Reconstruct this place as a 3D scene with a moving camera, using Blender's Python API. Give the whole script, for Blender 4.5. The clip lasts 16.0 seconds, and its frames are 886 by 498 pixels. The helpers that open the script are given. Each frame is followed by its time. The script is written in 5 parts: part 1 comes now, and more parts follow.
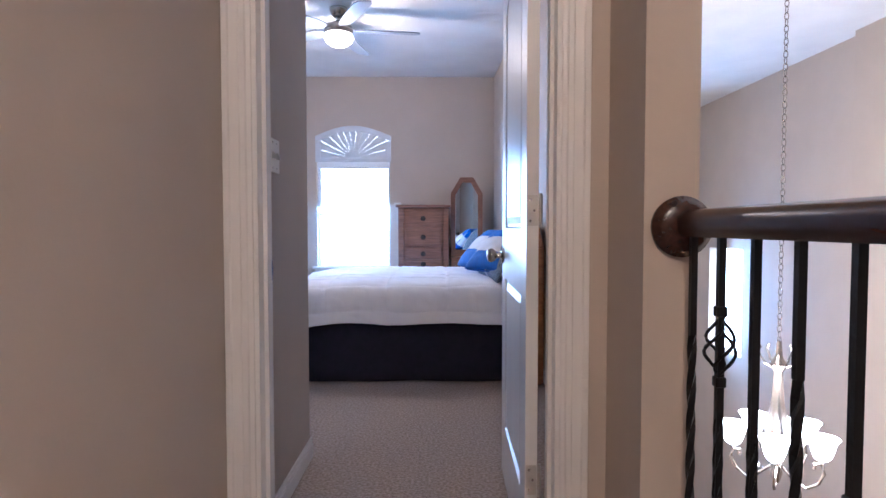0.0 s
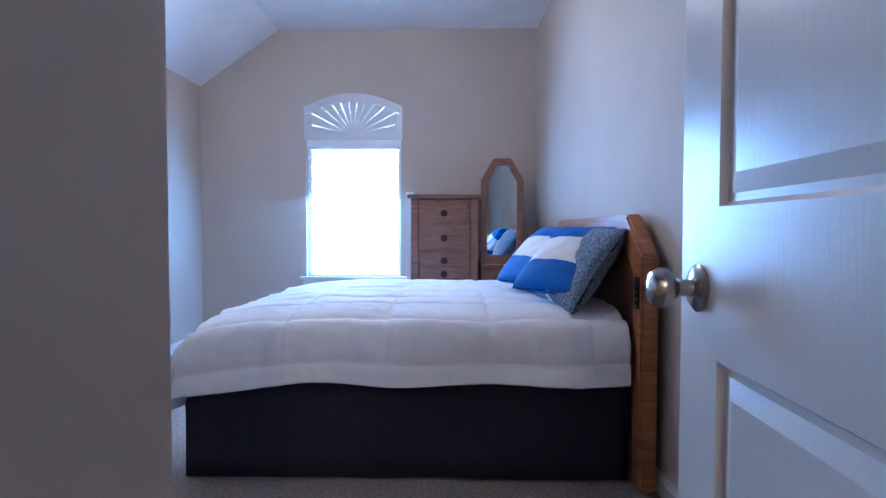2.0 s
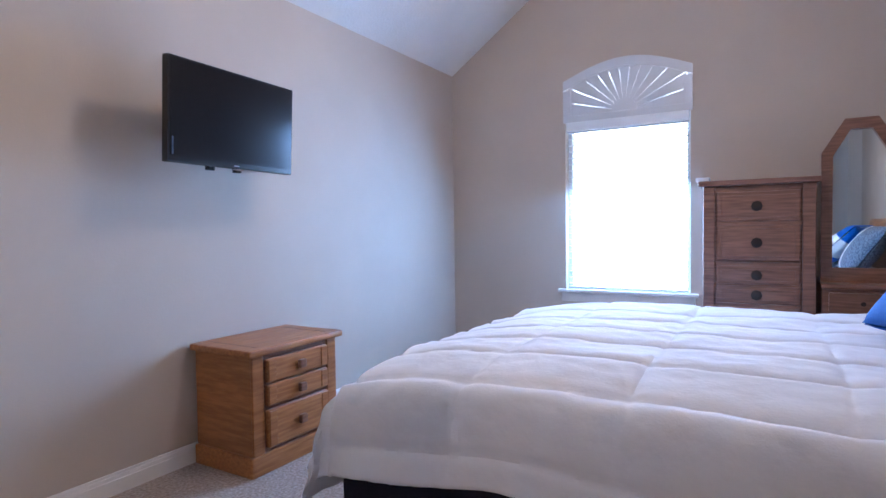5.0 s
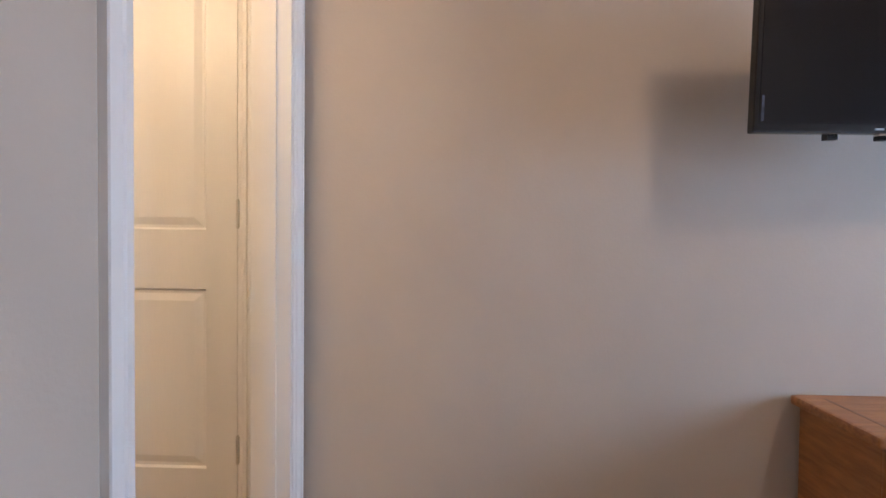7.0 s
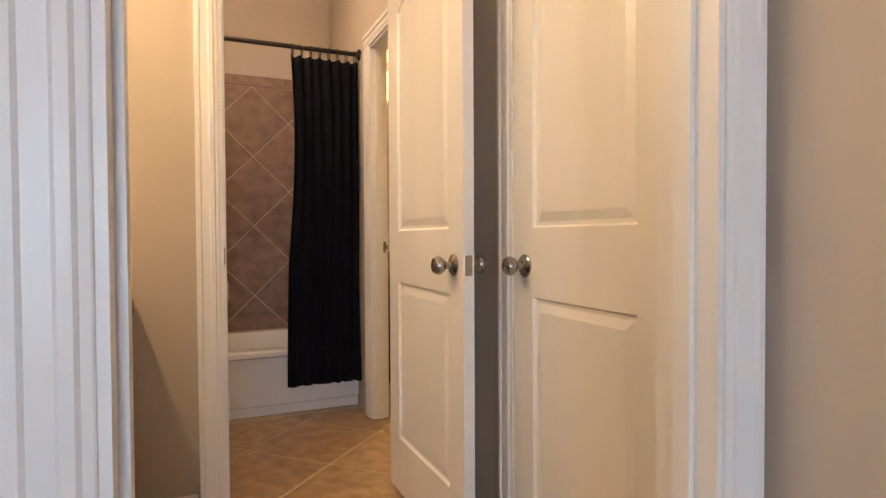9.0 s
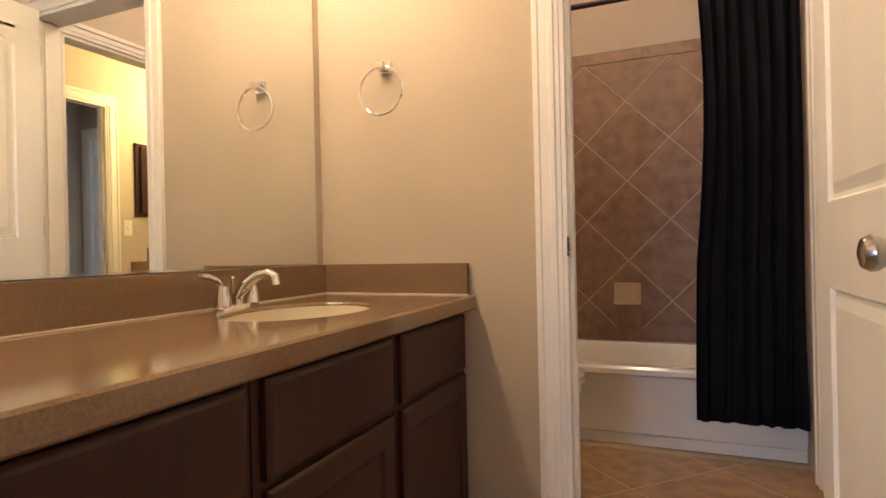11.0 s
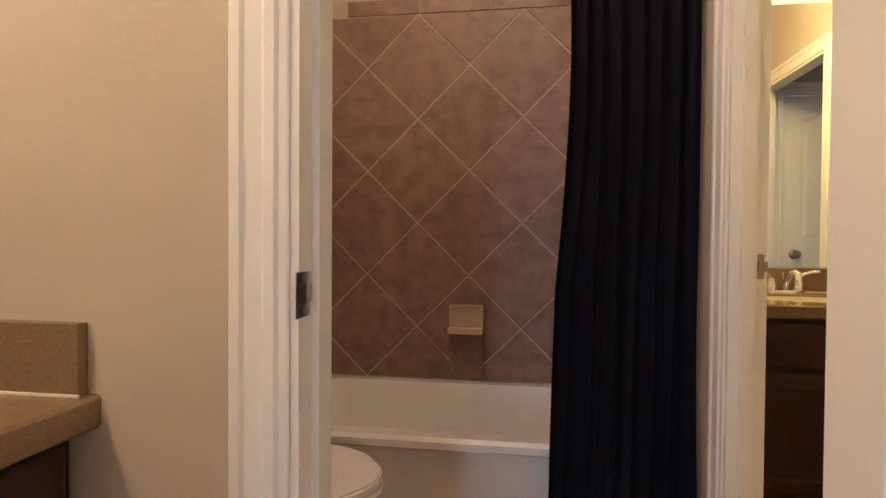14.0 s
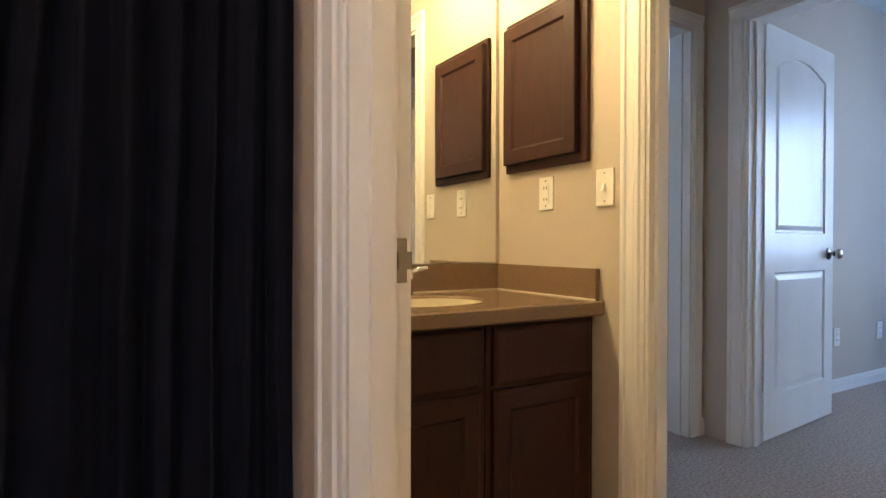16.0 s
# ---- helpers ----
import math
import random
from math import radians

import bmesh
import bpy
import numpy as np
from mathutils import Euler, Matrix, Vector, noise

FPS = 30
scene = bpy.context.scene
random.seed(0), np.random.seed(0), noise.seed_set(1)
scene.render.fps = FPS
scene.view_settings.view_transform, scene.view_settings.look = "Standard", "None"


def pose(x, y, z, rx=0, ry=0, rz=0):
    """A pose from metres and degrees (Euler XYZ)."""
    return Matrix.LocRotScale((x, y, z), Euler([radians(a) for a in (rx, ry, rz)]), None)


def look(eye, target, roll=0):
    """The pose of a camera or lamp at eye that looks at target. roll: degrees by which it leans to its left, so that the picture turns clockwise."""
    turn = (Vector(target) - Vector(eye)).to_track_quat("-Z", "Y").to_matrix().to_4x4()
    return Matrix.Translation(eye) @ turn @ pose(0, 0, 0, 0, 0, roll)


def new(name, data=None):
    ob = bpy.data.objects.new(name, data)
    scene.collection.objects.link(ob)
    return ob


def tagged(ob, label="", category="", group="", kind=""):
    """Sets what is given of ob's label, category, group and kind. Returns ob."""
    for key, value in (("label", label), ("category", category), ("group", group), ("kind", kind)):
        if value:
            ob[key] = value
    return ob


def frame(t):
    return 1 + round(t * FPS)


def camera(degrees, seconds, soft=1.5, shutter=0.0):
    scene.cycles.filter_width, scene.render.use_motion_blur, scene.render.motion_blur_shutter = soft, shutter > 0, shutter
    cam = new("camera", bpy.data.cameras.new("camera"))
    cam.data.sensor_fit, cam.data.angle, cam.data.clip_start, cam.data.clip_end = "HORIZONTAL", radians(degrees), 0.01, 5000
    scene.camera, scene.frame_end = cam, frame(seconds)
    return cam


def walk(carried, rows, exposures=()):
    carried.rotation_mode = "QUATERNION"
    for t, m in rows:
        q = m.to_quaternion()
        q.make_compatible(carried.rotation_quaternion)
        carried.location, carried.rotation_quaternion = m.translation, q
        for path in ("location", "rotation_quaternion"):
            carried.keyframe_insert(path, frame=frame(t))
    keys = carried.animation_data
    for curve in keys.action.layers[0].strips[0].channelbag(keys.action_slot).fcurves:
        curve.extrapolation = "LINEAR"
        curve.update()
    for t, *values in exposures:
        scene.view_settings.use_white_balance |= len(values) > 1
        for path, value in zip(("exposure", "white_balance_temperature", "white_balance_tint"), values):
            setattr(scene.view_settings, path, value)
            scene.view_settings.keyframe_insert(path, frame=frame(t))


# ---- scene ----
cam = camera(76.1, 16.0)
PATH = [
    (0, (0.64, 0.949, 1.029), (0.657, 2.948, 0.952), 0.0),
    (0.5, (0.635, 1.385, 1.007), (0.652, 3.384, 0.934), 0.3),
    (1, (0.616, 1.801, 1.009), (0.627, 3.8, 0.933), 0.2),
    (1.5, (0.59, 2.165, 0.999), (0.581, 4.163, 0.926), 0.3),
    (2, (0.572, 2.46, 0.995), (0.528, 4.458, 0.925), 0.1),
    (2.5, (0.594, 2.748, 1.025), (0.469, 4.742, 0.941), -0.0),
    (3, (0.638, 2.964, 1.062), (0.392, 4.946, 0.96), -0.0),
    (5.3, (0.535, 3.494, 1.015), (-0.639, 5.112, 0.95), -0.8),
    (5.5, (0.487, 3.542, 1.022), (-0.8, 5.071, 0.955), -0.8),
    (6, (0.373, 3.664, 1.031), (-1.248, 4.834, 0.97), -0.8),
    (6.5, (0.401, 3.893, 1.006), (-1.533, 4.401, 0.957), -0.3),
    (7, (0.135, 3.991, 1.011), (-1.863, 3.9, 0.964), 0.5),
    (7.5, (-0.105, 4.128, 0.997), (-1.971, 3.408, 0.965), -0.3),
    (7.6, (-0.155, 4.148, 0.995), (-1.969, 3.306, 0.965), -0.5),
    (8, (-0.388, 4.187, 0.992), (-1.988, 2.989, 0.953), -0.3),
    (8.3, (-0.544, 4.154, 1.0), (-1.96, 2.742, 0.956), -0.4),
    (8.5, (-0.648, 4.124, 0.993), (-1.913, 2.576, 0.953), -0.1),
    (9, (-0.831, 4.075, 0.999), (-1.629, 2.241, 0.957), -0.3),
    (9.5, (-0.994, 3.974, 0.994), (-1.322, 2.002, 0.939), -1.1),
    (10, (-1.091, 3.788, 0.97), (-0.986, 1.793, 0.937), -0.7),
    (10.2, (-1.120, 3.713, 0.961), (-0.83, 1.738, 0.938), -1.0),
    (12.3, (-1.291, 3.376, 0.918), (-0.346, 1.613, 0.906), -0.3),
    (12.5, (-1.285, 3.309, 0.922), (-0.342, 1.546, 0.91), -0.2),
    (13, (-1.23, 3.111, 0.958), (-0.425, 1.28, 0.931), 0.1),
    (13.5, (-1.249, 2.884, 1.009), (-0.639, 0.98, 0.967), 0.4),
    (14, (-1.216, 2.585, 1.009), (-0.916, 0.608, 0.972), 0.4),
    (14.5, (-1.197, 2.34, 0.998), (-1.33, 0.345, 0.97), 0.5),
    (15, (-1.247, 2.103, 0.992), (-1.702, 0.156, 0.969), 0.5),
    (15.5, (-1.334, 1.933, 0.979), (-2.079, 0.077, 0.957), 0.4),
    (16, (-1.441, 1.772, 0.968), (-2.461, 0.052, 0.949), 0.1),
]
walk(cam, [(t, look(eye, target, roll)) for t, eye, target, roll in PATH], [
    (0, 0.82, 4950, 13), (1.0, 0.72, 4350, 8), (2.0, 0.60, 4500, 9), (3.0, 0.58, 4700, 9), (5.5, 0.60, 5450, 14),
    (6.3, 0.66, 6000, 14), (7.0, 0.44, 6450, 14), (8.5, 0.4, 7150, 13), (10.0, 0.42, 7500, 14), (12.5, 0.52, 5950, 10), (14.5, 0.36, 6550, 13), (16.0, 0.45, 5900, 10)])

# ---- world and light ----
world = bpy.data.worlds.new("sky")
scene.world = world
world.use_nodes = True
_nt = world.node_tree
_sky = _nt.nodes.new("ShaderNodeTexSky")
_sky.sky_type, _sky.sun_disc = "NISHITA", False
_sky.sun_elevation, _sky.sun_rotation = radians(40), radians(120)
_nt.links.new(_sky.outputs[0], _nt.nodes["Background"].inputs[0])
_nt.nodes["Background"].inputs[1].default_value = 0.12
sun = new("sun", bpy.data.lights.new("sun", "SUN"))
sun.data.energy, sun.data.angle, sun.data.color = 2.5, radians(0.5), (1, 0.95, 0.88)
sun.matrix_world = look((6, -4, 9), (0, 6, 0))


def area(name, eye, target, w, h, power, colour):
    d = bpy.data.lights.new(name, "AREA")
    d.shape, d.size, d.size_y, d.energy, d.color = "RECTANGLE", w, h, power, colour
    ob = new(name, d)
    ob.matrix_world = look(eye, target)
    return ob


def bulb(name, at, power, colour, radius=0.06):
    d = bpy.data.lights.new(name, "POINT")
    d.energy, d.color, d.shadow_soft_size = power, colour, radius
    ob = new(name, d)
    ob.location = at
    return ob


SKYBLUE = (0.40, 0.64, 1.0)
WARM = (1.0, 0.73, 0.42)
area("window_daylight", (-0.31, 7.46, 1.2), (-0.31, 5.9, 0.1), 0.8, 1.25, 60, SKYBLUE)
bulb("fan_bulb", (-0.13, 5.4, 2.36), 19, (1, 0.74, 0.54), 0.09)
for _y in (2.25, 2.6, 2.95):
    bulb("vanity_bulb", (-0.19, _y, 2.2), 12, WARM, 0.06)
for _x in (-2.55, -2.25, -1.98):
    bulb("yellow_bulb", (_x, 0.08, 2.2), 17, (1.0, 0.74, 0.28), 0.06)
area("bedroom_two_daylight", (-6.9, 1.5, 1.5), (-4.5, 0.8, 1.0), 1.2, 1.2, 22, (0.2, 0.48, 1.0))
area("study_daylight", (-6.9, -1.95, 1.35), (-4.5, -1.5, 1.0), 1.0, 0.9, 90, SKYBLUE)
area("foyer_daylight", (4.3, 8.3, 0.1), (2.0, 5.0, 0.0), 0.8, 1.3, 80, SKYBLUE)
# added fill lamp, out of view, to brighten the landing
bulb("landing_fill", (0.65, -0.4, 2.58), 52, (1, 0.69, 0.43), 0.12)
bulb("tub_room_bulb", (-0.95, 1.30, 2.58), 16, (1, 0.72, 0.48), 0.10)
bulb("chandelier_bulb", (2.47, 3.95, 0.05), 165, (1, 0.80, 0.60), 0.2)


# ---- materials ----
def material(name, colour, rough=0.6, metal=0.0, second=None, scale=6.0, bump=0.0, bump_scale=60.0, emission=None, vary=0.0, stretch=None, spec=0.5):
    m = bpy.data.materials.new(name)
    m.use_nodes = True
    nt = m.node_tree
    b = nt.nodes["Principled BSDF"]
    b.inputs["Roughness"].default_value = rough
    b.inputs["Metallic"].default_value = metal
    b.inputs["Specular IOR Level"].default_value = spec
    tc = nt.nodes.new("ShaderNodeTexCoord")
    mp = nt.nodes.new("ShaderNodeMapping")
    nt.links.new(tc.outputs["Object"], mp.inputs[0])
    if stretch:
        mp.inputs["Scale"].default_value = stretch
    second = second or tuple(c * 0.93 for c in colour)
    n1 = nt.nodes.new("ShaderNodeTexNoise")
    n1.inputs["Scale"].default_value, n1.inputs["Detail"].default_value = scale, 6
    nt.links.new(mp.outputs[0], n1.inputs["Vector"])
    ramp = nt.nodes.new("ShaderNodeValToRGB")
    ramp.color_ramp.elements[0].position, ramp.color_ramp.elements[1].position = 0.35, 0.65
    ramp.color_ramp.elements[0].color = (*second, 1)
    ramp.color_ramp.elements[1].color = (*colour, 1)
    nt.links.new(n1.outputs[0], ramp.inputs[0])
    out = ramp.outputs[0]
    if vary:
        oi = nt.nodes.new("ShaderNodeObjectInfo")
        mr = nt.nodes.new("ShaderNodeMapRange")
        mr.inputs["To Min"].default_value, mr.inputs["To Max"].default_value = 1 - vary, 1 + vary
        nt.links.new(oi.outputs["Random"], mr.inputs[0])
        hsv = nt.nodes.new("ShaderNodeHueSaturation")
        nt.links.new(mr.outputs[0], hsv.inputs["Value"])
        nt.links.new(out, hsv.inputs["Color"])
        out = hsv.outputs[0]
    nt.links.new(out, b.inputs["Base Color"])
    if bump:
        n2 = nt.nodes.new("ShaderNodeTexNoise")
        n2.inputs["Scale"].default_value, n2.inputs["Detail"].default_value = bump_scale, 4
        nt.links.new(mp.outputs[0], n2.inputs["Vector"])
        bp = nt.nodes.new("ShaderNodeBump")
        bp.inputs["Strength"].default_value, bp.inputs["Distance"].default_value = bump, 0.01
        nt.links.new(n2.outputs[0], bp.inputs["Height"])
        nt.links.new(bp.outputs[0], b.inputs["Normal"])
    if emission:
        b.inputs["Emission Color"].default_value = (*emission[:3], 1)
        b.inputs["Emission Strength"].default_value = emission[3]
    return m


M_WALL = material("wall_paint", (0.52, 0.445, 0.375), 0.75, second=(0.49, 0.42, 0.352), scale=2.5, bump=0.06, bump_scale=90)
M_CEIL = material("ceiling_paint", (0.74, 0.73, 0.71), 0.85, scale=3, bump=0.25, bump_scale=70)
M_TRIM = material("trim_paint", (0.78, 0.76, 0.74), 0.40, second=(0.755, 0.735, 0.71), scale=4, bump=0.015, bump_scale=30)
M_DOOR = material("door_paint", (0.78, 0.76, 0.73), 0.3, scale=5, bump=0.05, bump_scale=140, stretch=(1, 1, 0.12))
M_CARPET = material("carpet_pile", (0.53, 0.44, 0.385), 0.95, second=(0.29, 0.235, 0.20), scale=85, bump=1.0, bump_scale=170)
M_OAK = material("honey_oak", (0.42, 0.175, 0.058), 0.34, second=(0.27, 0.098, 0.03), scale=9, bump=0.12, bump_scale=60, stretch=(1, 0.5, 7))
M_OAKH = material("honey_oak_across", (0.45, 0.19, 0.062), 0.34, second=(0.29, 0.105, 0.032), scale=9, bump=0.12, bump_scale=60, stretch=(7, 0.6, 9))
M_OAKD = material("dark_oak", (0.25, 0.118, 0.072), 0.36, second=(0.14, 0.06, 0.036), scale=9, bump=0.15, bump_scale=60, stretch=(0.7, 1, 9))
M_ESPRESSO = material("espresso_wood", (0.040, 0.012, 0.009), 0.42, second=(0.029, 0.0085, 0.0065), scale=10, bump=0.05, bump_scale=80, stretch=(5, 5, 1), spec=0.3)
M_COUNTER = material("brown_quartz", (0.245, 0.160, 0.099), 0.07, second=(0.195, 0.125, 0.079), scale=210, bump=0.02, bump_scale=200)
M_CAULK = material("pale_caulk", (0.62, 0.56, 0.48), 0.5, scale=20)
M_SINK = material("cream_porcelain", (0.80, 0.72, 0.55), 0.12, scale=3)
M_WHITE = material("white_enamel", (0.80, 0.77, 0.74), 0.12, scale=3)
M_CHROME = material("chrome", (0.86, 0.86, 0.86), 0.07, 1.0, scale=4)
M_NICKEL = material("satin_nickel", (0.42, 0.39, 0.36), 0.25, 1.0, scale=30)
M_HINGE = material("pale_satin_nickel", (0.66, 0.63, 0.58), 0.38, 1.0, scale=30)
M_BRONZE = material("dark_bronze", (0.03, 0.022, 0.018), 0.35, 0.6, scale=30)
M_IRON = material("black_iron", (0.010, 0.010, 0.011), 0.4, 0.4, scale=50, bump=0.1)
M_RAIL = material("dark_stained_rail", (0.045, 0.016, 0.010), 0.25, second=(0.025, 0.009, 0.006), scale=12, stretch=(6, 1, 6))
M_BLACK = material("tv_plastic", (0.008, 0.008, 0.009), 0.25, scale=20)
M_SCREEN = material("tv_glass", (0.004, 0.004, 0.006), 0.18, scale=4)
M_LABEL = material("pale_print", (0.35, 0.36, 0.4), 0.5)
M_STICKER = material("dim_blue_print", (0.06, 0.07, 0.12), 0.4, second=(0.015, 0.018, 0.03), scale=90)
M_QUILT = material("white_quilt", (0.80, 0.79, 0.82), 0.85, second=(0.75, 0.74, 0.78), scale=5, bump=0.25, bump_scale=25)
M_SKIRT = material("navy_bed_skirt", (0.012, 0.0095, 0.029), 0.9, second=(0.007, 0.007, 0.02), scale=20, bump=0.3, bump_scale=120)
M_SHEET = material("grey_patterned_sheet", (0.10, 0.14, 0.20), 0.9, second=(0.28, 0.34, 0.42), scale=80)
M_BLUE = material("blue_pillow_cloth", (0.009, 0.115, 0.48), 0.8, second=(0.007, 0.085, 0.36), scale=14, bump=0.3, bump_scale=150)
M_PILLOWW = material("white_pillow_cloth", (0.74, 0.74, 0.76), 0.85, scale=14, bump=0.3, bump_scale=150)
M_SHAM = material("patterned_sham", (0.05, 0.08, 0.14), 0.85, second=(0.26, 0.32, 0.40), scale=110, bump=0.2, bump_scale=120)
M_CURTAIN = material("black_curtain", (0.009, 0.009, 0.013), 0.85, second=(0.007, 0.007, 0.010), scale=14, bump=0.12, bump_scale=220, spec=0.05)
M_TILEW = material("brown_wall_tile", (0.31, 0.19, 0.13), 0.5, second=(0.20, 0.118, 0.080), scale=13, bump=0.12, bump_scale=40, vary=0.07)
M_TILEF = material("tan_floor_tile", (0.40, 0.25, 0.135), 0.36, second=(0.25, 0.148, 0.074), scale=15, bump=0.12, bump_scale=40, vary=0.07)
M_GROUTW = material("brown_grout", (0.50, 0.38, 0.29), 0.9, scale=60)
M_GROUTF = material("pale_grout", (0.52, 0.42, 0.30), 0.9, scale=60)
M_SOAP = material("tan_ceramic", (0.62, 0.49, 0.33), 0.2, scale=4)
M_PLATE = material("switch_plastic", (0.80, 0.78, 0.72), 0.35, scale=4)
# near-black colour for the shade inside outlet slots and latch holes
M_DARK = material("hole_shade", (0.02, 0.018, 0.016), 0.8)
M_BLIND = material("blind_slat", (0.82, 0.84, 0.88), 0.5, scale=4)
M_VINYL = material("window_vinyl", (0.70, 0.72, 0.76), 0.4, scale=4)
M_SUNBURST = material("shutter_paint", (0.62, 0.64, 0.68), 0.45, scale=4)
M_BACK = material("bright_sky_backdrop", (0.8, 0.9, 1.0), 1.0, emission=(0.86, 0.94, 1.0, 5.0))
M_GLOW = material("frosted_lamp_glass", (0.9, 0.88, 0.84), 0.4, emission=(1.0, 0.9, 0.78, 9.0))
M_GLOWB = material("frosted_bell_glass", (0.9, 0.88, 0.84), 0.4, emission=(1.0, 0.95, 0.9, 14.0))
M_FAN = material("fan_blade_finish", (0.22, 0.24, 0.27), 0.35, scale=12, stretch=(1, 6, 1))
M_SHADE = material("pink_lampshade", (0.62, 0.36, 0.30), 0.8)
M_GRASS = material("lawn", (0.06, 0.10, 0.03), 0.95, scale=3)


def mirror_material():
    m = bpy.data.materials.new("mirror_silver")
    m.use_nodes = True
    b = m.node_tree.nodes["Principled BSDF"]
    b.inputs["Base Color"].default_value = (0.88, 0.9, 0.88, 1)
    b.inputs["Metallic"].default_value, b.inputs["Roughness"].default_value = 1.0, 0.01
    return m


M_MIRROR = mirror_material()


# ---- mesh helpers ----
def bm_box(bm, lo, hi, bevel=0.0, seg=2):
    lo, hi = Vector(lo), Vector(hi)
    r = bmesh.ops.create_cube(bm, size=1.0)
    vs = r["verts"]
    bmesh.ops.scale(bm, vec=hi - lo, verts=vs)
    bmesh.ops.translate(bm, vec=(lo + hi) / 2, verts=vs)
    if bevel:
        es = {e for v in vs for e in v.link_edges}
        bmesh.ops.bevel(bm, geom=list(es), offset=bevel, segments=seg, affect="EDGES", profile=0.6)


def bm_tube(bm, a, b, r, r2=None, seg=14):
    a, b = Vector(a), Vector(b)
    q = (b - a).to_track_quat("Z", "Y").to_matrix().to_4x4()
    bmesh.ops.create_cone(bm, cap_ends=True, segments=seg, radius1=r, radius2=r if r2 is None else r2, depth=(b - a).length, matrix=Matrix.Translation((a + b) / 2) @ q)


def bm_lathe(bm, profile, at, axis=(0, 0, 1), seg=20):
    q = Vector(axis).to_track_quat("Z", "Y").to_matrix().to_4x4()
    m = Matrix.Translation(at) @ q
    rings = []
    for r, h in profile:
        rings.append([bm.verts.new(m @ Vector((r * math.cos(2 * math.pi * i / seg), r * math.sin(2 * math.pi * i / seg), h))) for i in range(seg)])
    for p, q2 in zip(rings, rings[1:]):
        for i in range(seg):
            bm.faces.new((p[i], p[(i + 1) % seg], q2[(i + 1) % seg], q2[i]))
    bm.faces.new(list(reversed(rings[0])))
    bm.faces.new(rings[-1])


def bm_prism(bm, pts, axis, lo, hi, bevel=0.0):
    """A polygon of 2D points extruded along an axis from lo to hi."""
    def p3(p, h):
        return (h, p[0], p[1]) if axis == "x" else (p[0], h, p[1]) if axis == "y" else (p[0], p[1], h)
    a = [bm.verts.new(p3(p, lo)) for p in pts]
    b = [bm.verts.new(p3(p, hi)) for p in pts]
    n = len(pts)
    f = [bm.faces.new(a), bm.faces.new(list(reversed(b)))]
    for i in range(n):
        f.append(bm.faces.new((a[i], b[i], b[(i + 1) % n], a[(i + 1) % n])))
    if bevel:
        bmesh.ops.bevel(bm, geom=list({e for x in f for e in x.edges}), offset=bevel, segments=2, affect="EDGES")


def bm_path(bm, pts, r, seg=8):
    """A round bar swept along points."""
    pts = [Vector(p) for p in pts]
    rings = []
    for i, p in enumerate(pts):
        d = (pts[min(i + 1, len(pts) - 1)] - pts[max(i - 1, 0)]).normalized()
        q = d.to_track_quat("Z", "Y")
        rings.append([bm.verts.new(p + q @ Vector((r * math.cos(2 * math.pi * k / seg), r * math.sin(2 * math.pi * k / seg), 0))) for k in range(seg)])
    for a, b in zip(rings, rings[1:]):
        s = min(range(seg), key=lambda k: (b[k].co - a[0].co).length)
        for k in range(seg):
            bm.faces.new((a[k], a[(k + 1) % seg], b[(k + 1 + s) % seg], b[(k + s) % seg]))
    bm.faces.new(rings[0])
    bm.faces.new(list(reversed(rings[-1])))


def finish(name, bm, mat, smooth=False):
    bmesh.ops.recalc_face_normals(bm, faces=bm.faces)
    me = bpy.data.meshes.new(name)
    bm.to_mesh(me)
    bm.free()
    me.materials.append(mat)
    if smooth:
        me.polygons.foreach_set("use_smooth", [True] * len(me.polygons))
        me.set_sharp_from_angle(angle=radians(40))
    return me


def part(name, bm, mat, parent=None, label="", smooth=False):
    ob = new(name, finish(name, bm, mat, smooth))
    if parent:
        ob.parent = parent
    if label:
        ob["label"] = label
    return ob


def boxes(name, mat, *bs, parent=None, label="", bevel=0.0, smooth=False):
    bm = bmesh.new()
    for lo, hi in bs:
        bm_box(bm, lo, hi, bevel)
    return part(name, bm, mat, parent, label, smooth)


def thing(name, at, label, category, group=""):
    ob = new(name)
    ob.location = at
    ob.empty_display_size = 0.1
    return tagged(ob, label, category, group)


def struct(name, mat, *bs, label="", category="wall"):
    return tagged(boxes(name, mat, *bs), label, category, kind="structure")


# ---- structure: plan ----
CEIL = 2.72
TOP = 3.0
N, E, W = 7.40, 1.28, -1.66      # bedroom faces
OPS, OPN = 3.33, 3.45            # bedroom south wall
D1S, D1N = 2.445, 2.565            # landing door wall
TS, TN = 1.765, 1.885            # wall between vanity room and tub room
BW = -1.71                       # bath west face
TUBE = -0.19                     # tub room east face
HEAD = 2.04                      # door head

# floors
struct("floor", M_CARPET, ((-1.78, 3.33, -0.12), (1.52, 7.52, 0)), ((-0.07, 2.70, -0.12), (1.52, 3.33, 0)), label="beige cut-pile carpet of the bedroom", category="carpet")
struct("floor_landing", M_CARPET, ((-0.07, -3.0, -0.12), (1.26, 2.70, 0)), label="beige carpet of the stair landing", category="carpet")
struct("floor_bedroom_two", M_CARPET, ((-7.2, -3.6, -0.12), (-2.84, 3.0, 0)), label="beige carpet beyond the second vanity", category="carpet")
struct("floor_bath_bed", M_GROUTF, ((-1.78, 0.0, -0.12), (-0.07, 3.33, -0.006)), ((-2.84, -0.1, -0.12), (-1.78, 1.85, -0.006)), label="pale grout bed under tan tiles", category="tile floor")
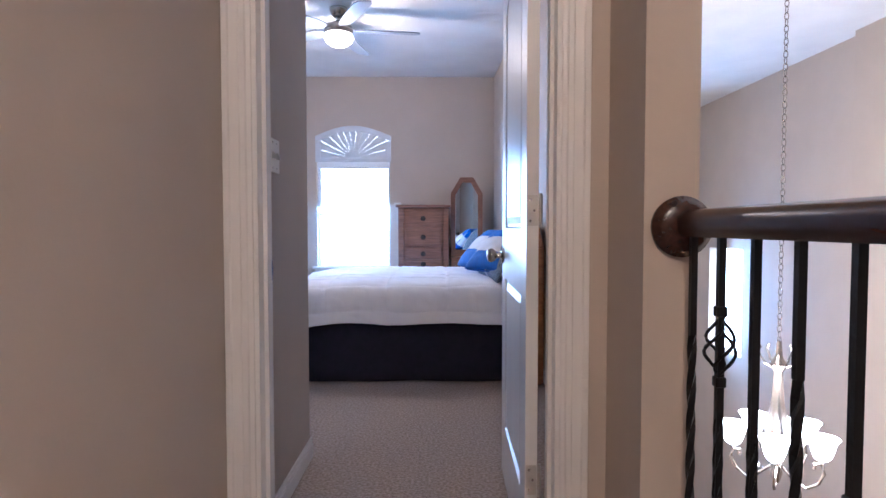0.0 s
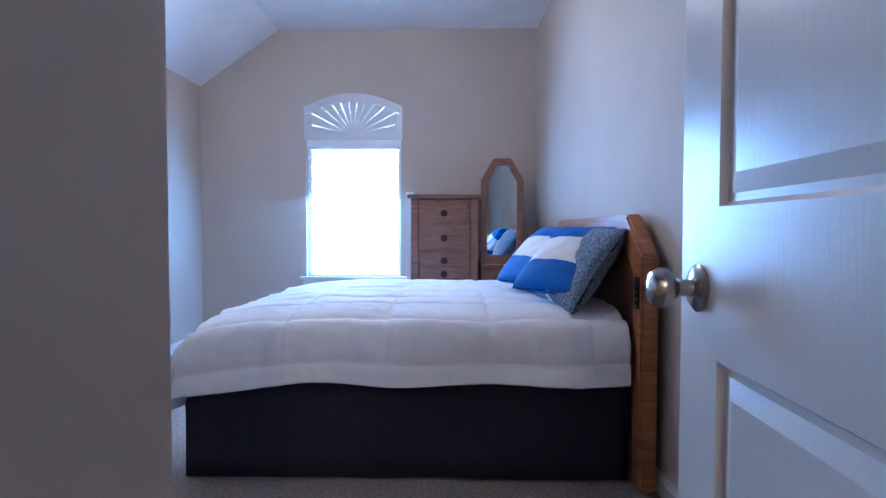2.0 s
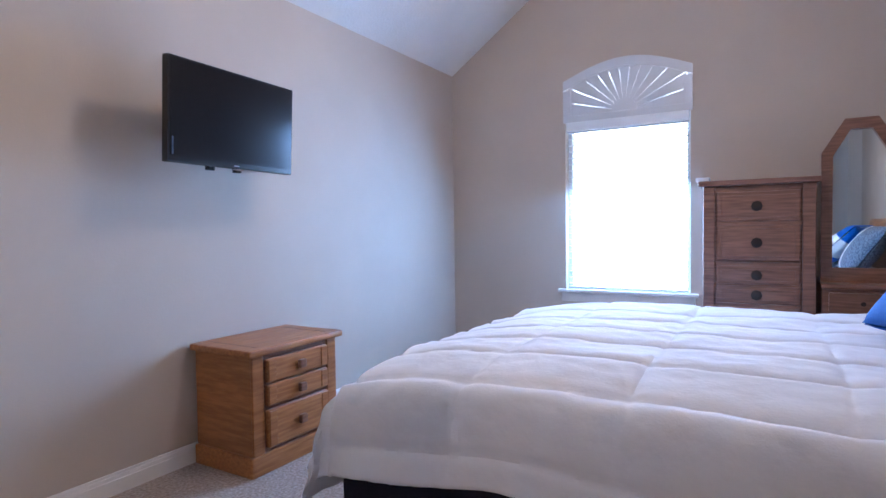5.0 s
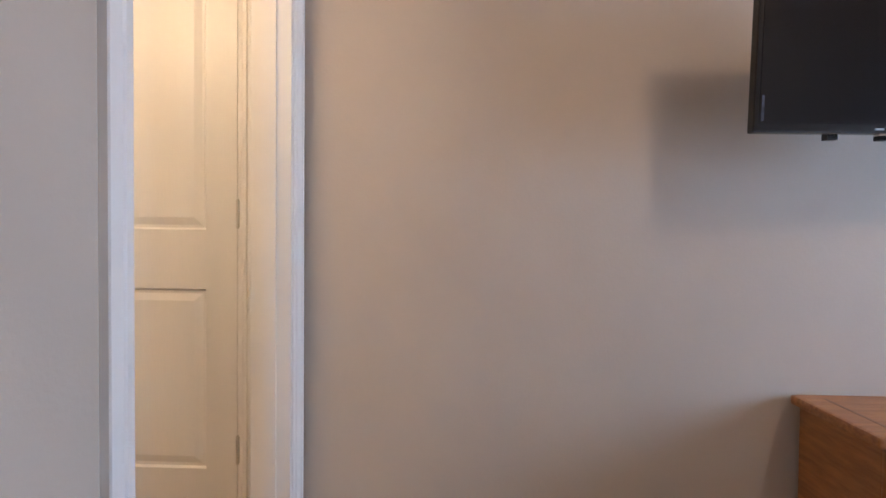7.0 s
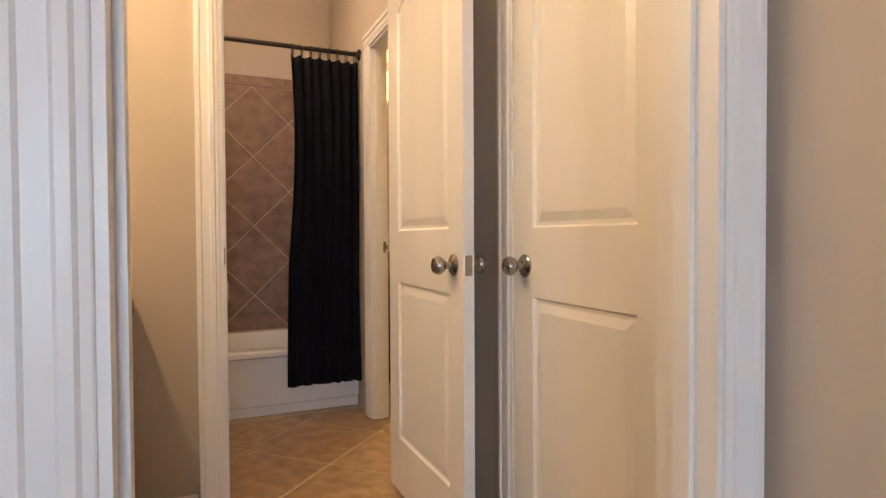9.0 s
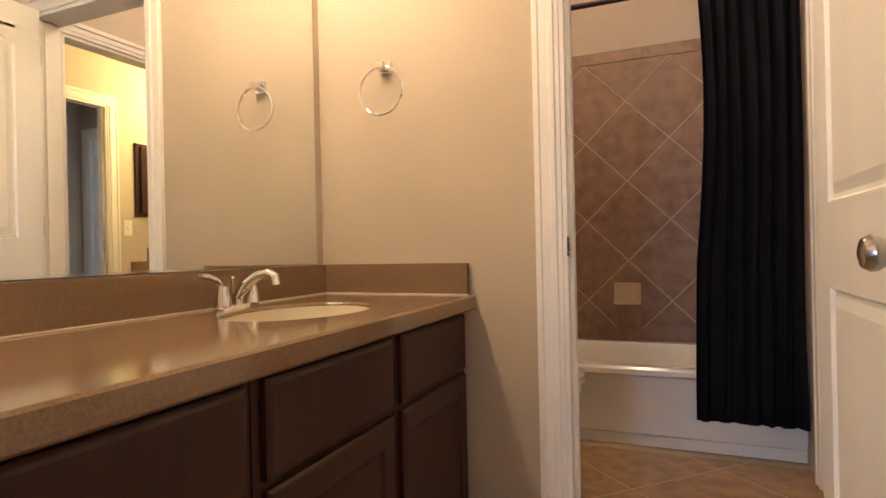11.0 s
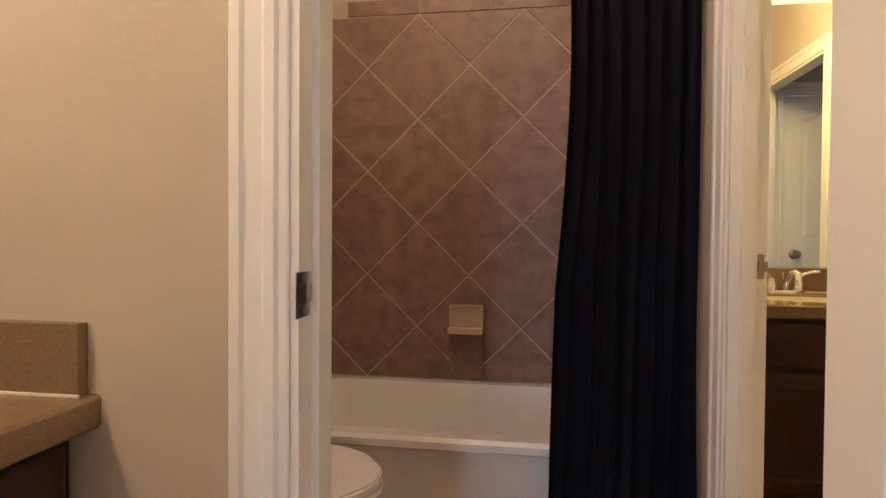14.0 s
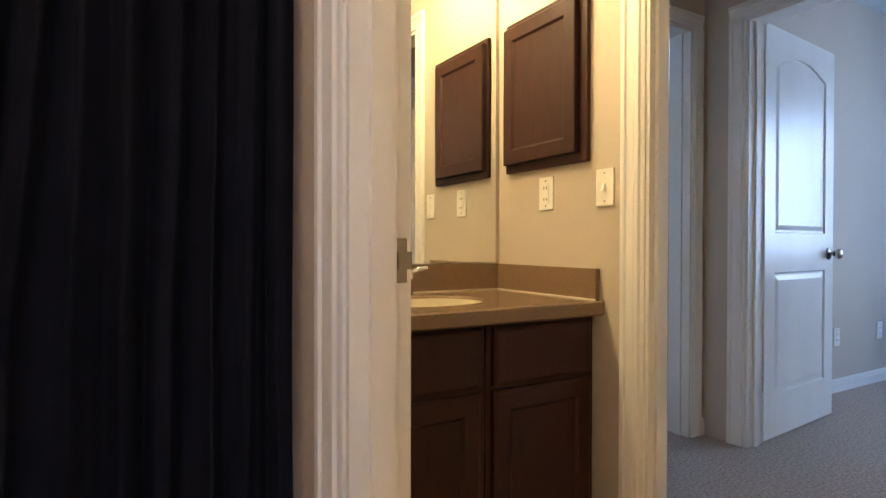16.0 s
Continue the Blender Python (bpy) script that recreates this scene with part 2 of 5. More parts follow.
# bedroom walls
WX0, WX1, WZ0, WZ1 = -0.735, 0.095, 0.56, 2.145   # window opening
struct("wall_north", M_WALL, ((-1.78, N, 0), (WX0, N + 0.16, TOP)), ((WX1, N, 0), (1.6, N + 0.16, TOP)), ((WX0, N, 0), (WX1, N + 0.16, WZ0)), ((WX0, N, WZ1), (WX1, N + 0.16, TOP)), label="taupe painted wall with an arched window", category="wall")
bm = bmesh.new()
bm_prism(bm, [(1.27, N), (1.40, 2.75), (1.29, D1N), (1.33, D1N), (1.44, 2.80), (1.44, N)], "z", 0, TOP)
tagged(part("wall_east", bm, M_WALL), "taupe painted bedroom wall behind the bed", "wall", kind="structure")
struct("wall_west", M_WALL, ((W - 0.12, 3.33, 0), (W, N, TOP)), label="taupe painted wall carrying the television", category="wall")
OX0, OX1 = -1.575, -0.738
struct("wall_south", M_WALL, ((W, OPS, 0), (OX0, OPN, TOP)), ((OX1, OPS, 0), (0.065, OPN, TOP)), ((OX0, OPS, HEAD), (OX1, OPN, TOP)), label="taupe painted wall with an opening to the vanity", category="wall")
struct("wall_vestibule", M_WALL, ((-0.07, -3.0, 0), (0.08, D1S, TOP)), ((-0.07, D1S, 0), (0.065, OPS, TOP)), label="taupe wall between landing and bath", category="wall")
DX0, DX1 = 0.150, 0.968
struct("wall_landing", M_WALL, ((0.065, D1S, 0), (DX0, D1N, TOP)), ((DX1, D1S, 0), (1.33, D1N, TOP)), ((DX0, D1S, HEAD), (DX1, D1N, TOP)), label="taupe wall with the bedroom doorway", category="wall")
struct("wall_stub", M_WALL, ((1.09, 2.185, -3), (1.20, D1S, TOP)), label="short taupe wall end holding the stair rail", category="wall")
# sloped ceiling
bm = bmesh.new()
bm_prism(bm, [(W, 2.235), (-0.966, CEIL), (1.5, CEIL), (1.5, TOP + 0.05), (W, TOP + 0.05)], "y", D1N, N)
tagged(part("ceiling", bm, M_CEIL), "white textured ceiling with one sloped side", "ceiling", kind="structure")
struct("ceiling_bath", M_CEIL, ((-2.9, -0.2, 2.72), (-0.07, OPS, 2.85)), label="white bathroom ceiling", category="ceiling")
struct("ceiling_landing", M_CEIL, ((-0.07, -3.1, 2.75), (4.6, D1S, 2.9)), ((1.30, D1S, 2.75), (4.6, 9.5, 2.9)), label="white ceiling over landing and stairwell", category="ceiling")
struct("ceiling_bedroom_two", M_CEIL, ((-7.2, -3.6, 2.6), (-2.9, 3.0, 2.75)), label="white ceiling of the second bedroom", category="ceiling")
# bath walls
CY0, CY1 = 2.59, 3.235
struct("wall_closet", M_WALL, ((BW - 0.12, TS, 0), (BW, CY0, TOP)), ((BW - 0.12, CY1, 0), (BW, OPS, TOP)), ((BW - 0.12, CY0, HEAD), (BW, CY1, TOP)), label="warm taupe wall with the closet door", category="wall")
struct("wall_closet_back", M_WALL, ((BW - 0.6, CY0 - 0.1, 0), (BW - 0.5, CY1 + 0.1, TOP)), label="taupe wall at the back of the closet", category="wall")
TX0, TX1 = -1.632, -0.905
struct("wall_tub_door", M_WALL, ((BW, TS, 0), (TX0, TN, TOP)), ((TX1, TS, 0), (-0.07, TN, TOP)), ((TX0, TS, HEAD), (TX1, TN, TOP)), label="taupe wall with the tub room doorway", category="wall")
VY0, VY1 = 1.07, 1.70
struct("wall_tub_west", M_WALL, ((BW - 0.085, -0.1, 0), (BW, VY0, TOP)), ((BW - 0.085, VY1, 0), (BW, TS, TOP)), ((BW - 0.085, VY0, HEAD), (BW, VY1, TOP)), label="taupe tub room wall with a doorway", category="wall")
struct("wall_tub_south", M_WALL, ((BW, -0.06, 0), (-0.07, 0.068, TOP)), label="wall behind the tiled tub surround", category="wall")
struct("wall_tub_east", M_WALL, ((TUBE, 0.068, 0), (-0.07, TS, TOP)), label="taupe wall at the faucet end of the tub", category="wall")
# second vanity room
V2W = -2.78
UY0, UY1 = 0.66, 1.50
struct("wall_vanity_two_west", M_WALL, ((V2W - 0.08, -0.17, 0), (V2W, UY0, TOP)), ((V2W - 0.08, UY1, 0), (V2W, 1.97, TOP)), ((V2W - 0.08, UY0, HEAD), (V2W, UY1, TOP)), label="yellow-lit wall with a medicine cabinet", category="wall")
struct("wall_vanity_two_south", M_WALL, ((V2W, -0.17, 0), (BW - 0.085, -0.05, TOP)), label="wall behind the second vanity mirror", category="wall")
struct("wall_vanity_two_north", M_WALL, ((V2W, 1.85, 0), (BW - 0.12, 1.97, TOP)), label="wall closing the second vanity room", category="wall")
# second bedroom and study
struct("wall_second_south", M_WALL, ((-4.17, -0.15, 0), (-3.955, -0.03, TOP)), ((-3.955, -0.15, HEAD), (-2.9, -0.03, TOP)), ((-3.05, -0.15, 0), (-2.9, -0.03, TOP)), label="wall with an opening to the study", category="wall")
struct("wall_second_west", M_WALL, ((-4.17, -0.03, 0), (-4.05, 0.19, TOP)), ((-4.17, 1.02, 0), (-4.05, 3.0, TOP)), ((-4.17, 0.19, HEAD), (-4.05, 1.02, TOP)), label="wall with the second bedroom doorway", category="wall")
struct("wall_bedroom_two", M_WALL, ((-7.2, -0.22, 0), (-4.17, -0.10, TOP)), ((-7.2, 2.9, 0), (-2.9, 3.0, TOP)), ((-7.2, -0.1, 0), (-7.08, 0.9, TOP)), ((-7.2, 2.1, 0), (-7.08, 2.9, TOP)), ((-7.2, 0.9, 0), (-7.08, 2.1, 0.9)), ((-7.2, 0.9, 2.1), (-7.08, 2.1, TOP)), ((-2.9, 1.97, 0), (-2.78, 3.0, TOP)), label="grey-beige walls of the second bedroom", category="wall")
struct("wall_study", M_WALL, ((-7.2, -3.6, 0), (-2.8, -3.48, TOP)), ((-2.9, -3.5, 0), (-2.8, -0.15, TOP)), ((-7.2, -3.5, 0), (-7.08, -2.5, TOP)), ((-7.2, -1.4, 0), (-7.08, -0.2, TOP)), ((-7.2, -2.5, 0), (-7.08, -1.4, 0.92)), ((-7.2, -2.5, 1.8), (-7.08, -1.4, TOP)), label="beige walls of the study", category="wall")
# stairwell
struct("wall_stairwell", M_WALL, ((4.4, -3, -3), (4.55, 7.9, TOP)), ((4.4, 8.75, -3), (4.55, 9.5, TOP)), ((4.4, 7.9, -3), (4.55, 8.75, -0.6)), ((4.4, 7.9, 0.75), (4.55, 8.75, TOP)), ((4.3, -3, -3), (4.4, 5.95, TOP)), ((1.4, 9.35, -3), (4.4, 9.5, TOP)), ((1.4, 7.56, -3), (1.52, 9.4, TOP)), ((1.22, D1S, -3), (1.33, D1N, 0)), ((1.40, 2.85, -3), (1.52, 7.56, 0)), ((-0.07, -3.12, -3), (4.55, -3.0, TOP)), ((1.14, -3, -3), (1.26, D1S, -0.12)), label="cream walls of the open stairwell", category="wall")
struct("floor_foyer", M_TILEF, ((1.2, -3, -3.1), (4.6, 9.5, -2.98)), label="tan tiled floor of the foyer below", category="floor")
bm = bmesh.new()
bm_box(bm, (-300, -300, -3.4), (300, 300, -3.15))
tagged(part("ground", bm, M_GRASS), "green lawn around the house", "ground", kind="structure")


# ---- trim ----
def casing_leg(bm, axis, face, out, u0, u1, z0, z1, inner):
    """One upright of a door casing: a stepped moulding on a wall plane. inner: the side (u0 or u1) next to the opening."""
    s = 1 if inner == u1 else -1
    w = abs(u1 - u0)
    o = u0 if s == 1 else u1
    profile = ((0.0, 0.0), (0.0, 0.015), (0.03, 0.018), (0.20, 0.018), (0.26, 0.0135), (0.56, 0.012), (0.62, 0.0155), (0.78, 0.0145), (0.84, 0.0095), (0.97, 0.008), (1.0, 0.006), (1.0, 0.0))
    pts = [(o + s * w * a, face + out * d) for a, d in profile]
    bm_prism(bm, pts if axis == "y" else [(q, p) for p, q in pts], "z", z0, z1)


def door_trim(name, axis, faces, u0, u1, width=0.07, legs=(True, True), label="white painted door casing"):
    """Jamb lining and casings of an opening from u0 to u1; faces: (plane, outward sign) of the wall's sides."""
    root = thing(name, (0, 0, 0), label, "door frame")
    root["kind"] = "structure"
    f0, f1 = sorted(f for f, _ in faces)
    for u, s in ((u0, 1), (u1, -1)):
        a, b = sorted((u, u + s * 0.016))
        lo, hi = ((a, f0 - 0.002, 0), (b, f1 + 0.002, HEAD)) if axis == "y" else ((f0 - 0.002, a, 0), (f1 + 0.002, b, HEAD))
        boxes("jamb", M_TRIM, (lo, hi), parent=root)
        mid = (f0 + f1) / 2
        a, b = sorted((u + s * 0.016, u + s * 0.027))
        lo, hi = ((a, mid - 0.018, 0), (b, mid + 0.018, HEAD - 0.016)) if axis == "y" else ((mid - 0.018, a, 0), (mid + 0.018, b, HEAD - 0.016))
        boxes("door_stop", M_TRIM, (lo, hi), parent=root)
    lo, hi = ((u0 + 0.016, f0 - 0.002, HEAD - 0.016), (u1 - 0.016, f1 + 0.002, HEAD)) if axis == "y" else ((f0 - 0.002, u0 + 0.016, HEAD - 0.016), (f1 + 0.002, u1 - 0.016, HEAD))
    boxes("head_jamb", M_TRIM, (lo, hi), parent=root)
    for f, out in faces:
        if legs[0]:
            bm = bmesh.new()
            casing_leg(bm, axis, f, out, u0 - width, u0 + 0.004, 0, HEAD, u0 + 0.004)
            part("casing", bm, M_TRIM, root)
        if legs[1]:
            bm = bmesh.new()
            casing_leg(bm, axis, f, out, u1 - 0.004, u1 + width, 0, HEAD, u1 - 0.004)
            part("casing", bm, M_TRIM, root)
        bm = bmesh.new()
        for a, b, d in ((0, 0.022, 0.020), (0.022, 0.05, 0.014), (0.05, 0.07, 0.011)):
            f0b, f1b = sorted((f, f + out * d))
            z0, z1 = HEAD + 0.07 - b, HEAD + 0.07 - a
            lo, hi = ((u0 - width, f0b, z0), (u1 + width, f1b, z1)) if axis == "y" else ((f0b, u0 - width, z0), (f1b, u1 + width, z1))
            bm_box(bm, lo, hi)
        part("head_casing", bm, M_TRIM, root)
    return root


t1 = door_trim("door_frame_1", "y", ((D1S, -1), (D1N, 1)), DX0, DX1, 0.07, label="white moulded casing of the bedroom doorway")
t2 = door_trim("door_frame_2", "y", ((OPS, -1), (OPN, 1)), OX0, OX1, 0.07, label="white casing of the opening to the vanity")
t3 = door_trim("door_frame_3", "x", ((BW, 1),  (BW - 0.12, -1)), CY0, CY1, 0.07, label="white casing of the closet doorway")
t4 = door_trim("door_frame_4", "y", ((TS, -1), (TN, 1)), TX0, TX1, 0.075, label="white casing of the tub room doorway")
t5 = door_trim("door_frame_5", "x", ((BW, 1), (BW - 0.085, -1)), VY0, VY1, 0.08, (True, False), label="cream casing of the second vanity doorway")
t6 = door_trim("door_frame_6", "x", ((V2W, 1), (V2W - 0.08, -1)), UY0, UY1, 0.08, label="cream casing towards the second bedroom")
t7 = door_trim("door_frame_7", "x", ((-4.05, 1), (-4.17, -1)), 0.19, 1.02, 0.08, label="white casing of the second bedroom doorway")
HY = 1.62
struct("wall_hall_north", M_WALL, ((-4.05, HY, 0), (-3.76, HY + 0.12, TOP)), ((-2.98, HY, 0), (-2.86, HY + 0.12, TOP)), ((-3.76, HY, HEAD), (-2.98, HY + 0.12, TOP)), label="taupe wall with a closed linen door", category="wall")
t9 = door_trim("door_frame_9", "y", ((HY, -1), (HY + 0.12, 1)), -3.76, -2.98, 0.075, label="white casing of the hall closet door")
t8 = door_trim("door_frame_8", "y", ((-0.03, 1), (-0.15, -1)), -3.955, -3.05, 0.065, label="white casing of the study opening")


def baseboard(name, segs, label="white moulded baseboard"):
    bm = bmesh.new()
    for (lo, hi), (nx, ny) in segs:
        x0, y0, x1, y1 = *lo, *hi
        for z0, z1, d in ((0, 0.058, 0.013), (0.058, 0.074, 0.010), (0.074, 0.085, 0.006)):
            bm_box(bm, (min(x0, x0 + nx * d), min(y0, y0 + ny * d), z0), (max(x1, x1 + nx * d), max(y1, y1 + ny * d), z1))
    return tagged(part(name, bm, M_TRIM), label, "baseboard", kind="structure")


baseboard("baseboard", [
    (((W, 3.47), (W, N)), (1, 0)), (((W, N), (E, N)), (0, -1)), (((-0.66, OPN), (0.065, OPN)), (0, 1)),
    (((0.065, D1N + 0.02), (0.065, OPN + 0.013)), (1, 0)), (((0.08, -3), (0.08, D1S - 0.02)), (1, 0))])
bm = bmesh.new()
for _z0, _z1, _d in ((0, 0.058, 0.013), (0.058, 0.085, 0.008)):
    bm_prism(bm, [(1.27 - _d, N), (1.40 - _d, 2.78), (1.41, 2.78), (1.28, N)], "z", _z0, _z1)
tagged(part("baseboard_east", bm, M_TRIM), "white baseboard behind the bed", "baseboard", kind="structure")
baseboard("baseboard_bath", [(((TX1 + 0.08, TN), (-0.60, TN)), (0, 1)), (((BW, TN), (BW, CY0 - 0.075)), (1, 0))])
baseboard("baseboard_second", [(((-7.08, -0.10), (-4.17, -0.10)), (0, 1)), (((-4.05, -0.03), (-3.95, -0.03)), (0, 1))])


# ---- doors ----
def arch_panel(u0, u1, z0, z1, rise, n=10):
    """Outline of a panel with an arched top."""
    pts = [(u0, z0), (u1, z0)]
    for i in range(n + 1):
        a = i / n
        pts.append((u1 + (u0 - u1) * a, z1 - rise + rise * math.sin(math.pi * a)))
    return pts


def inset_ring(bm, pts, steps, place):
    """Nested outlines, each inset and set to a depth, closed by a centre face."""
    cx = sum(p[0] for p in pts) / len(pts)
    cz = sum(p[1] for p in pts) / len(pts)
    hw = max(abs(p[0] - cx) for p in pts)
    hz = max(abs(p[1] - cz) for p in pts)
    rings = []
    for ins, dep in steps:
        rings.append([bm.verts.new(place(cx + (p[0] - cx) * (1 - ins / hw), cz + (p[1] - cz) * (1 - ins / hz), dep)) for p in pts])
    for a, b in zip(rings, rings[1:]):
        for i in range(len(pts)):
            j = (i + 1) % len(pts)
            bm.faces.new((a[i], a[j], b[j], b[i]))
    bm.faces.new(rings[-1])


def panel_door(name, width, label, height=2.025, stile=0.105, barrel=1):
    """A moulded two-panel door: hinge edge at the origin, slab along +x, thickness along +y."""
    root = thing(name, (0, 0, 0), label, "door")
    T = 0.035
    P0, P1 = stile, width - stile
    lo_z, lo_t, up_b, up_t = 0.212, 0.815, 1.012, height - 0.115
    bm = bmesh.new()
    # stiles and rails
    for a, b in (((0, 0, 0), (P0, T, height)), ((P1, 0, 0), (width, T, height)), ((P0, 0, 0), (P1, T, lo_z)), ((P0, 0, lo_t), (P1, T, up_b)), ((P0, 0, up_t - 0.001), (P1, T, height))):
        bm_box(bm, a, b)
    # spandrels above the arch
    n = 10
    for i in range(n):
        a0, a1 = i / n, (i + 1) / n
        x0, x1 = P1 + (P0 - P1) * a0, P1 + (P0 - P1) * a1
        z0, z1 = up_t - 0.07 + 0.07 * math.sin(math.pi * a0), up_t - 0.07 + 0.07 * math.sin(math.pi * a1)
        bm_prism(bm, [(x0, z0), (x1, z1), (x1, up_t + 0.01), (x0, up_t + 0.01)], "y", 0, T)
    slab = part("slab", bm, M_DOOR, root)
    steps = ((0, 0), (0.006, 0.009), (0.016, 0.009), (0.040, 0.002), (0.046, 0.002))
    for pts in (arch_panel(P0, P1, up_b, up_t, 0.07), [(P0, lo_z), (P1, lo_z), (P1, lo_t), (P0, lo_t)]):
        bm = bmesh.new()
        inset_ring(bm, pts, steps, lambda u, z, d: (u, d, z))
        inset_ring(bm, pts, steps, lambda u, z, d: (u, T - d, z))
        part("panel", bm, M_DOOR, root)
    kx = width - 0.065
    for side, y0 in ((-1, 0.0), (1, T)):
        bm = bmesh.new()
        bm_lathe(bm, [(0.033, 0), (0.033, 0.004), (0.027, 0.009), (0.012, 0.012), (0.011, 0.03), (0.020, 0.036), (0.0275, 0.047), (0.028, 0.056), (0.022, 0.066), (0.010, 0.070), (0.003, 0.0705)], (kx, y0, 0.903), (0, side, 0))
        part("knob", bm, M_NICKEL, root, "satin nickel round knob", True)
    boxes("latch_plate", M_NICKEL, ((width - 0.001, 0.006, 0.873), (width + 0.0015, T - 0.006, 0.933)), parent=root)
    yb = T + 0.005 if barrel == 1 else -0.005
    for z in (0.28, 1.065, 1.85):
        bm = bmesh.new()
        for k in range(5):
            bm_tube(bm, (-0.004, yb, z - 0.045 + 0.018 * k), (-0.004, yb, z - 0.0285 + 0.018 * k), 0.006, seg=10)
        bm_tube(bm, (-0.004, yb, z - 0.049), (-0.004, yb, z + 0.049), 0.0042, seg=8)
        bm_box(bm, (-0.0018, 0.003, z - 0.044), (0.0, T - 0.003, z + 0.044))
        h = part("hinge", bm, M_HINGE, root, "satin nickel butt hinge", True)
        for dz, dy in ((-0.03, 0.011), (0.0, 0.022), (0.03, 0.011)):
            bm = bmesh.new()
            bm_lathe(bm, [(0.0038, 0), (0.0036, 0.0008), (0.001, 0.0012)], (-0.0018, dy if barrel == 1 else T - dy, z + dz), (-1, 0, 0), 8)
            part("screw", bm, M_NICKEL, h)
    return root


d1 = panel_door("door_1", 0.735, "white two-panel bedroom door standing open", stile=0.12, barrel=-1)
d1.matrix_world = pose(0.893, 2.572, 0.012, 0, 0, 88.8) @ pose(0, -0.035, 0)
d2 = panel_door("door_2", 0.625, "white two-panel closet door, shut")
d2.matrix_world = pose(BW - 0.03, CY1 - 0.010, 0.012, 0, 0, -90) @ pose(0, 0, 0)
d3 = panel_door("door_3", 0.685, "white two-panel tub room door standing open")
d3.matrix_world = pose(-1.540, 1.908, 0.012, 0, 0, 90)
d4 = panel_door("door_4", 0.80, "white arched two-panel bedroom door swung open")
d4.matrix_world = pose(-4.17, 0.215, 0.012, 0, 0, 185)


d5 = panel_door("door_5", 0.745, "white two-panel hall closet door, shut")
d5.matrix_world = pose(-3.742, HY + 0.03, 0.012)


def jamb_leaves(frame_ob, at, ny):
    """Hinge leaves let into a jamb face that lies across x; ny: which way the barrel lies."""
    for z in (0.292, 1.077, 1.862):
        lo, hi = sorted((at[1], at[1] - ny * 0.031))
        boxes("hinge_leaf", M_HINGE, ((at[0] - 0.0015, lo, z - 0.044), (at[0] + 0.0015, hi, z + 0.044)), parent=frame_ob)


jamb_leaves(t1, (DX1 - 0.016, D1N), 1)
jamb_leaves(t4, (TX0 + 0.016, TN), 1)


def plate(name, at, normal, label, gang=1, kind="switch"):
    """A wall plate facing along a normal in the plan."""
    root = thing(name, at, label, "switch" if kind == "switch" else "outlet")
    root.rotation_euler = (0, 0, math.atan2(normal[1], normal[0]) + math.pi / 2)
    w = 0.036 + 0.0235 * (gang - 1)
    boxes("cover_plate", M_PLATE, ((-w, -0.006, -0.058), (w, 0, 0.058)), parent=root, bevel=0.002)
    for i in range(gang):
        x = (i - (gang - 1) / 2) * 0.047
        if kind == "switch":
            bm = bmesh.new()
            bm_prism(bm, [(-0.02, -0.012), (-0.006, -0.012), (-0.006, 0.012), (-0.012, 0.010)], "x", x - 0.005, x + 0.005)
            part("toggle", bm, M_PLATE, root)
        else:
            boxes("socket_face", M_PLATE, ((x - 0.017, -0.0085, -0.035), (x + 0.017, -0.0055, 0.035)), parent=root, bevel=0.001)
            for z in (-0.02, 0.02):
                boxes("slots", M_DARK, ((x - 0.008, -0.0092, z - 0.005), (x - 0.005, -0.0084, z + 0.005)), ((x + 0.005, -0.0092, z - 0.005), (x + 0.008, -0.0084, z + 0.005)), parent=root)
        for z in (-0.044, 0.044):
            bm = bmesh.new()
            bm_lathe(bm, [(0.003, 0), (0.003, 0.001), (0.001, 0.0015)], (x, -0.006, z), (0, -1, 0), 8)
            part("screw", bm, M_NICKEL, root)
    return root


plate("light_switch", (0.065, 2.935, 1.278), (1, 0), "cream double toggle switch on taupe wall", 2)
plate("light_switch", (BW, 2.28, 1.30), (1, 0), "white toggle switch beside the closet door", 1)
plate("wall_outlet", (V2W, 0.235, 1.145), (1, 0), "cream outlet plate beside the mirror", 1, "outlet")
plate("light_switch", (V2W, 0.51, 1.145), (1, 0), "cream toggle switch by the casing", 1)
plate("wall_outlet", (-5.55, -0.10, 0.36), (0, 1), "white outlet plate low on the wall", 1, "outlet")
plate("wall_outlet", (-6.15, -0.10, 0.36), (0, 1), "white outlet plate near the corner", 1, "outlet")


def strike(name, at, rz):
    root = thing(name, at, "satin nickel strike plate on the jamb", "strike plate")
    root.rotation_euler = (0, 0, radians(rz))
    boxes("plate", M_NICKEL, ((-0.022, -0.0015, -0.030), (0.022, 0, -0.012)), ((-0.022, -0.0015, 0.012), (0.022, 0, 0.030)), ((-0.022, -0.0015, -0.012), (-0.009, 0, 0.012)), ((0.009, -0.0015, -0.012), (0.030, 0, 0.012)), parent=root)
    boxes("latch_hole", M_DARK, ((-0.009, -0.0006, -0.012), (0.009, 0.0, 0.012)), parent=root)
    for z in (-0.022, 0.022):
        bm = bmesh.new()
        bm_lathe(bm, [(0.004, 0), (0.004, 0.0012), (0.001, 0.002)], (0, -0.0015, z), (0, -1, 0), 8)
        part("screw", bm, M_NICKEL, root)


strike("strike_plate", (TX1 - 0.016, TN - 0.010, 0.934), -90)
strike("strike_plate", (BW - 0.058, VY0 + 0.0165, 0.945), 180)
strike("strike_plate", (DX0 + 0.016, D1N - 0.022, 0.905), 90)

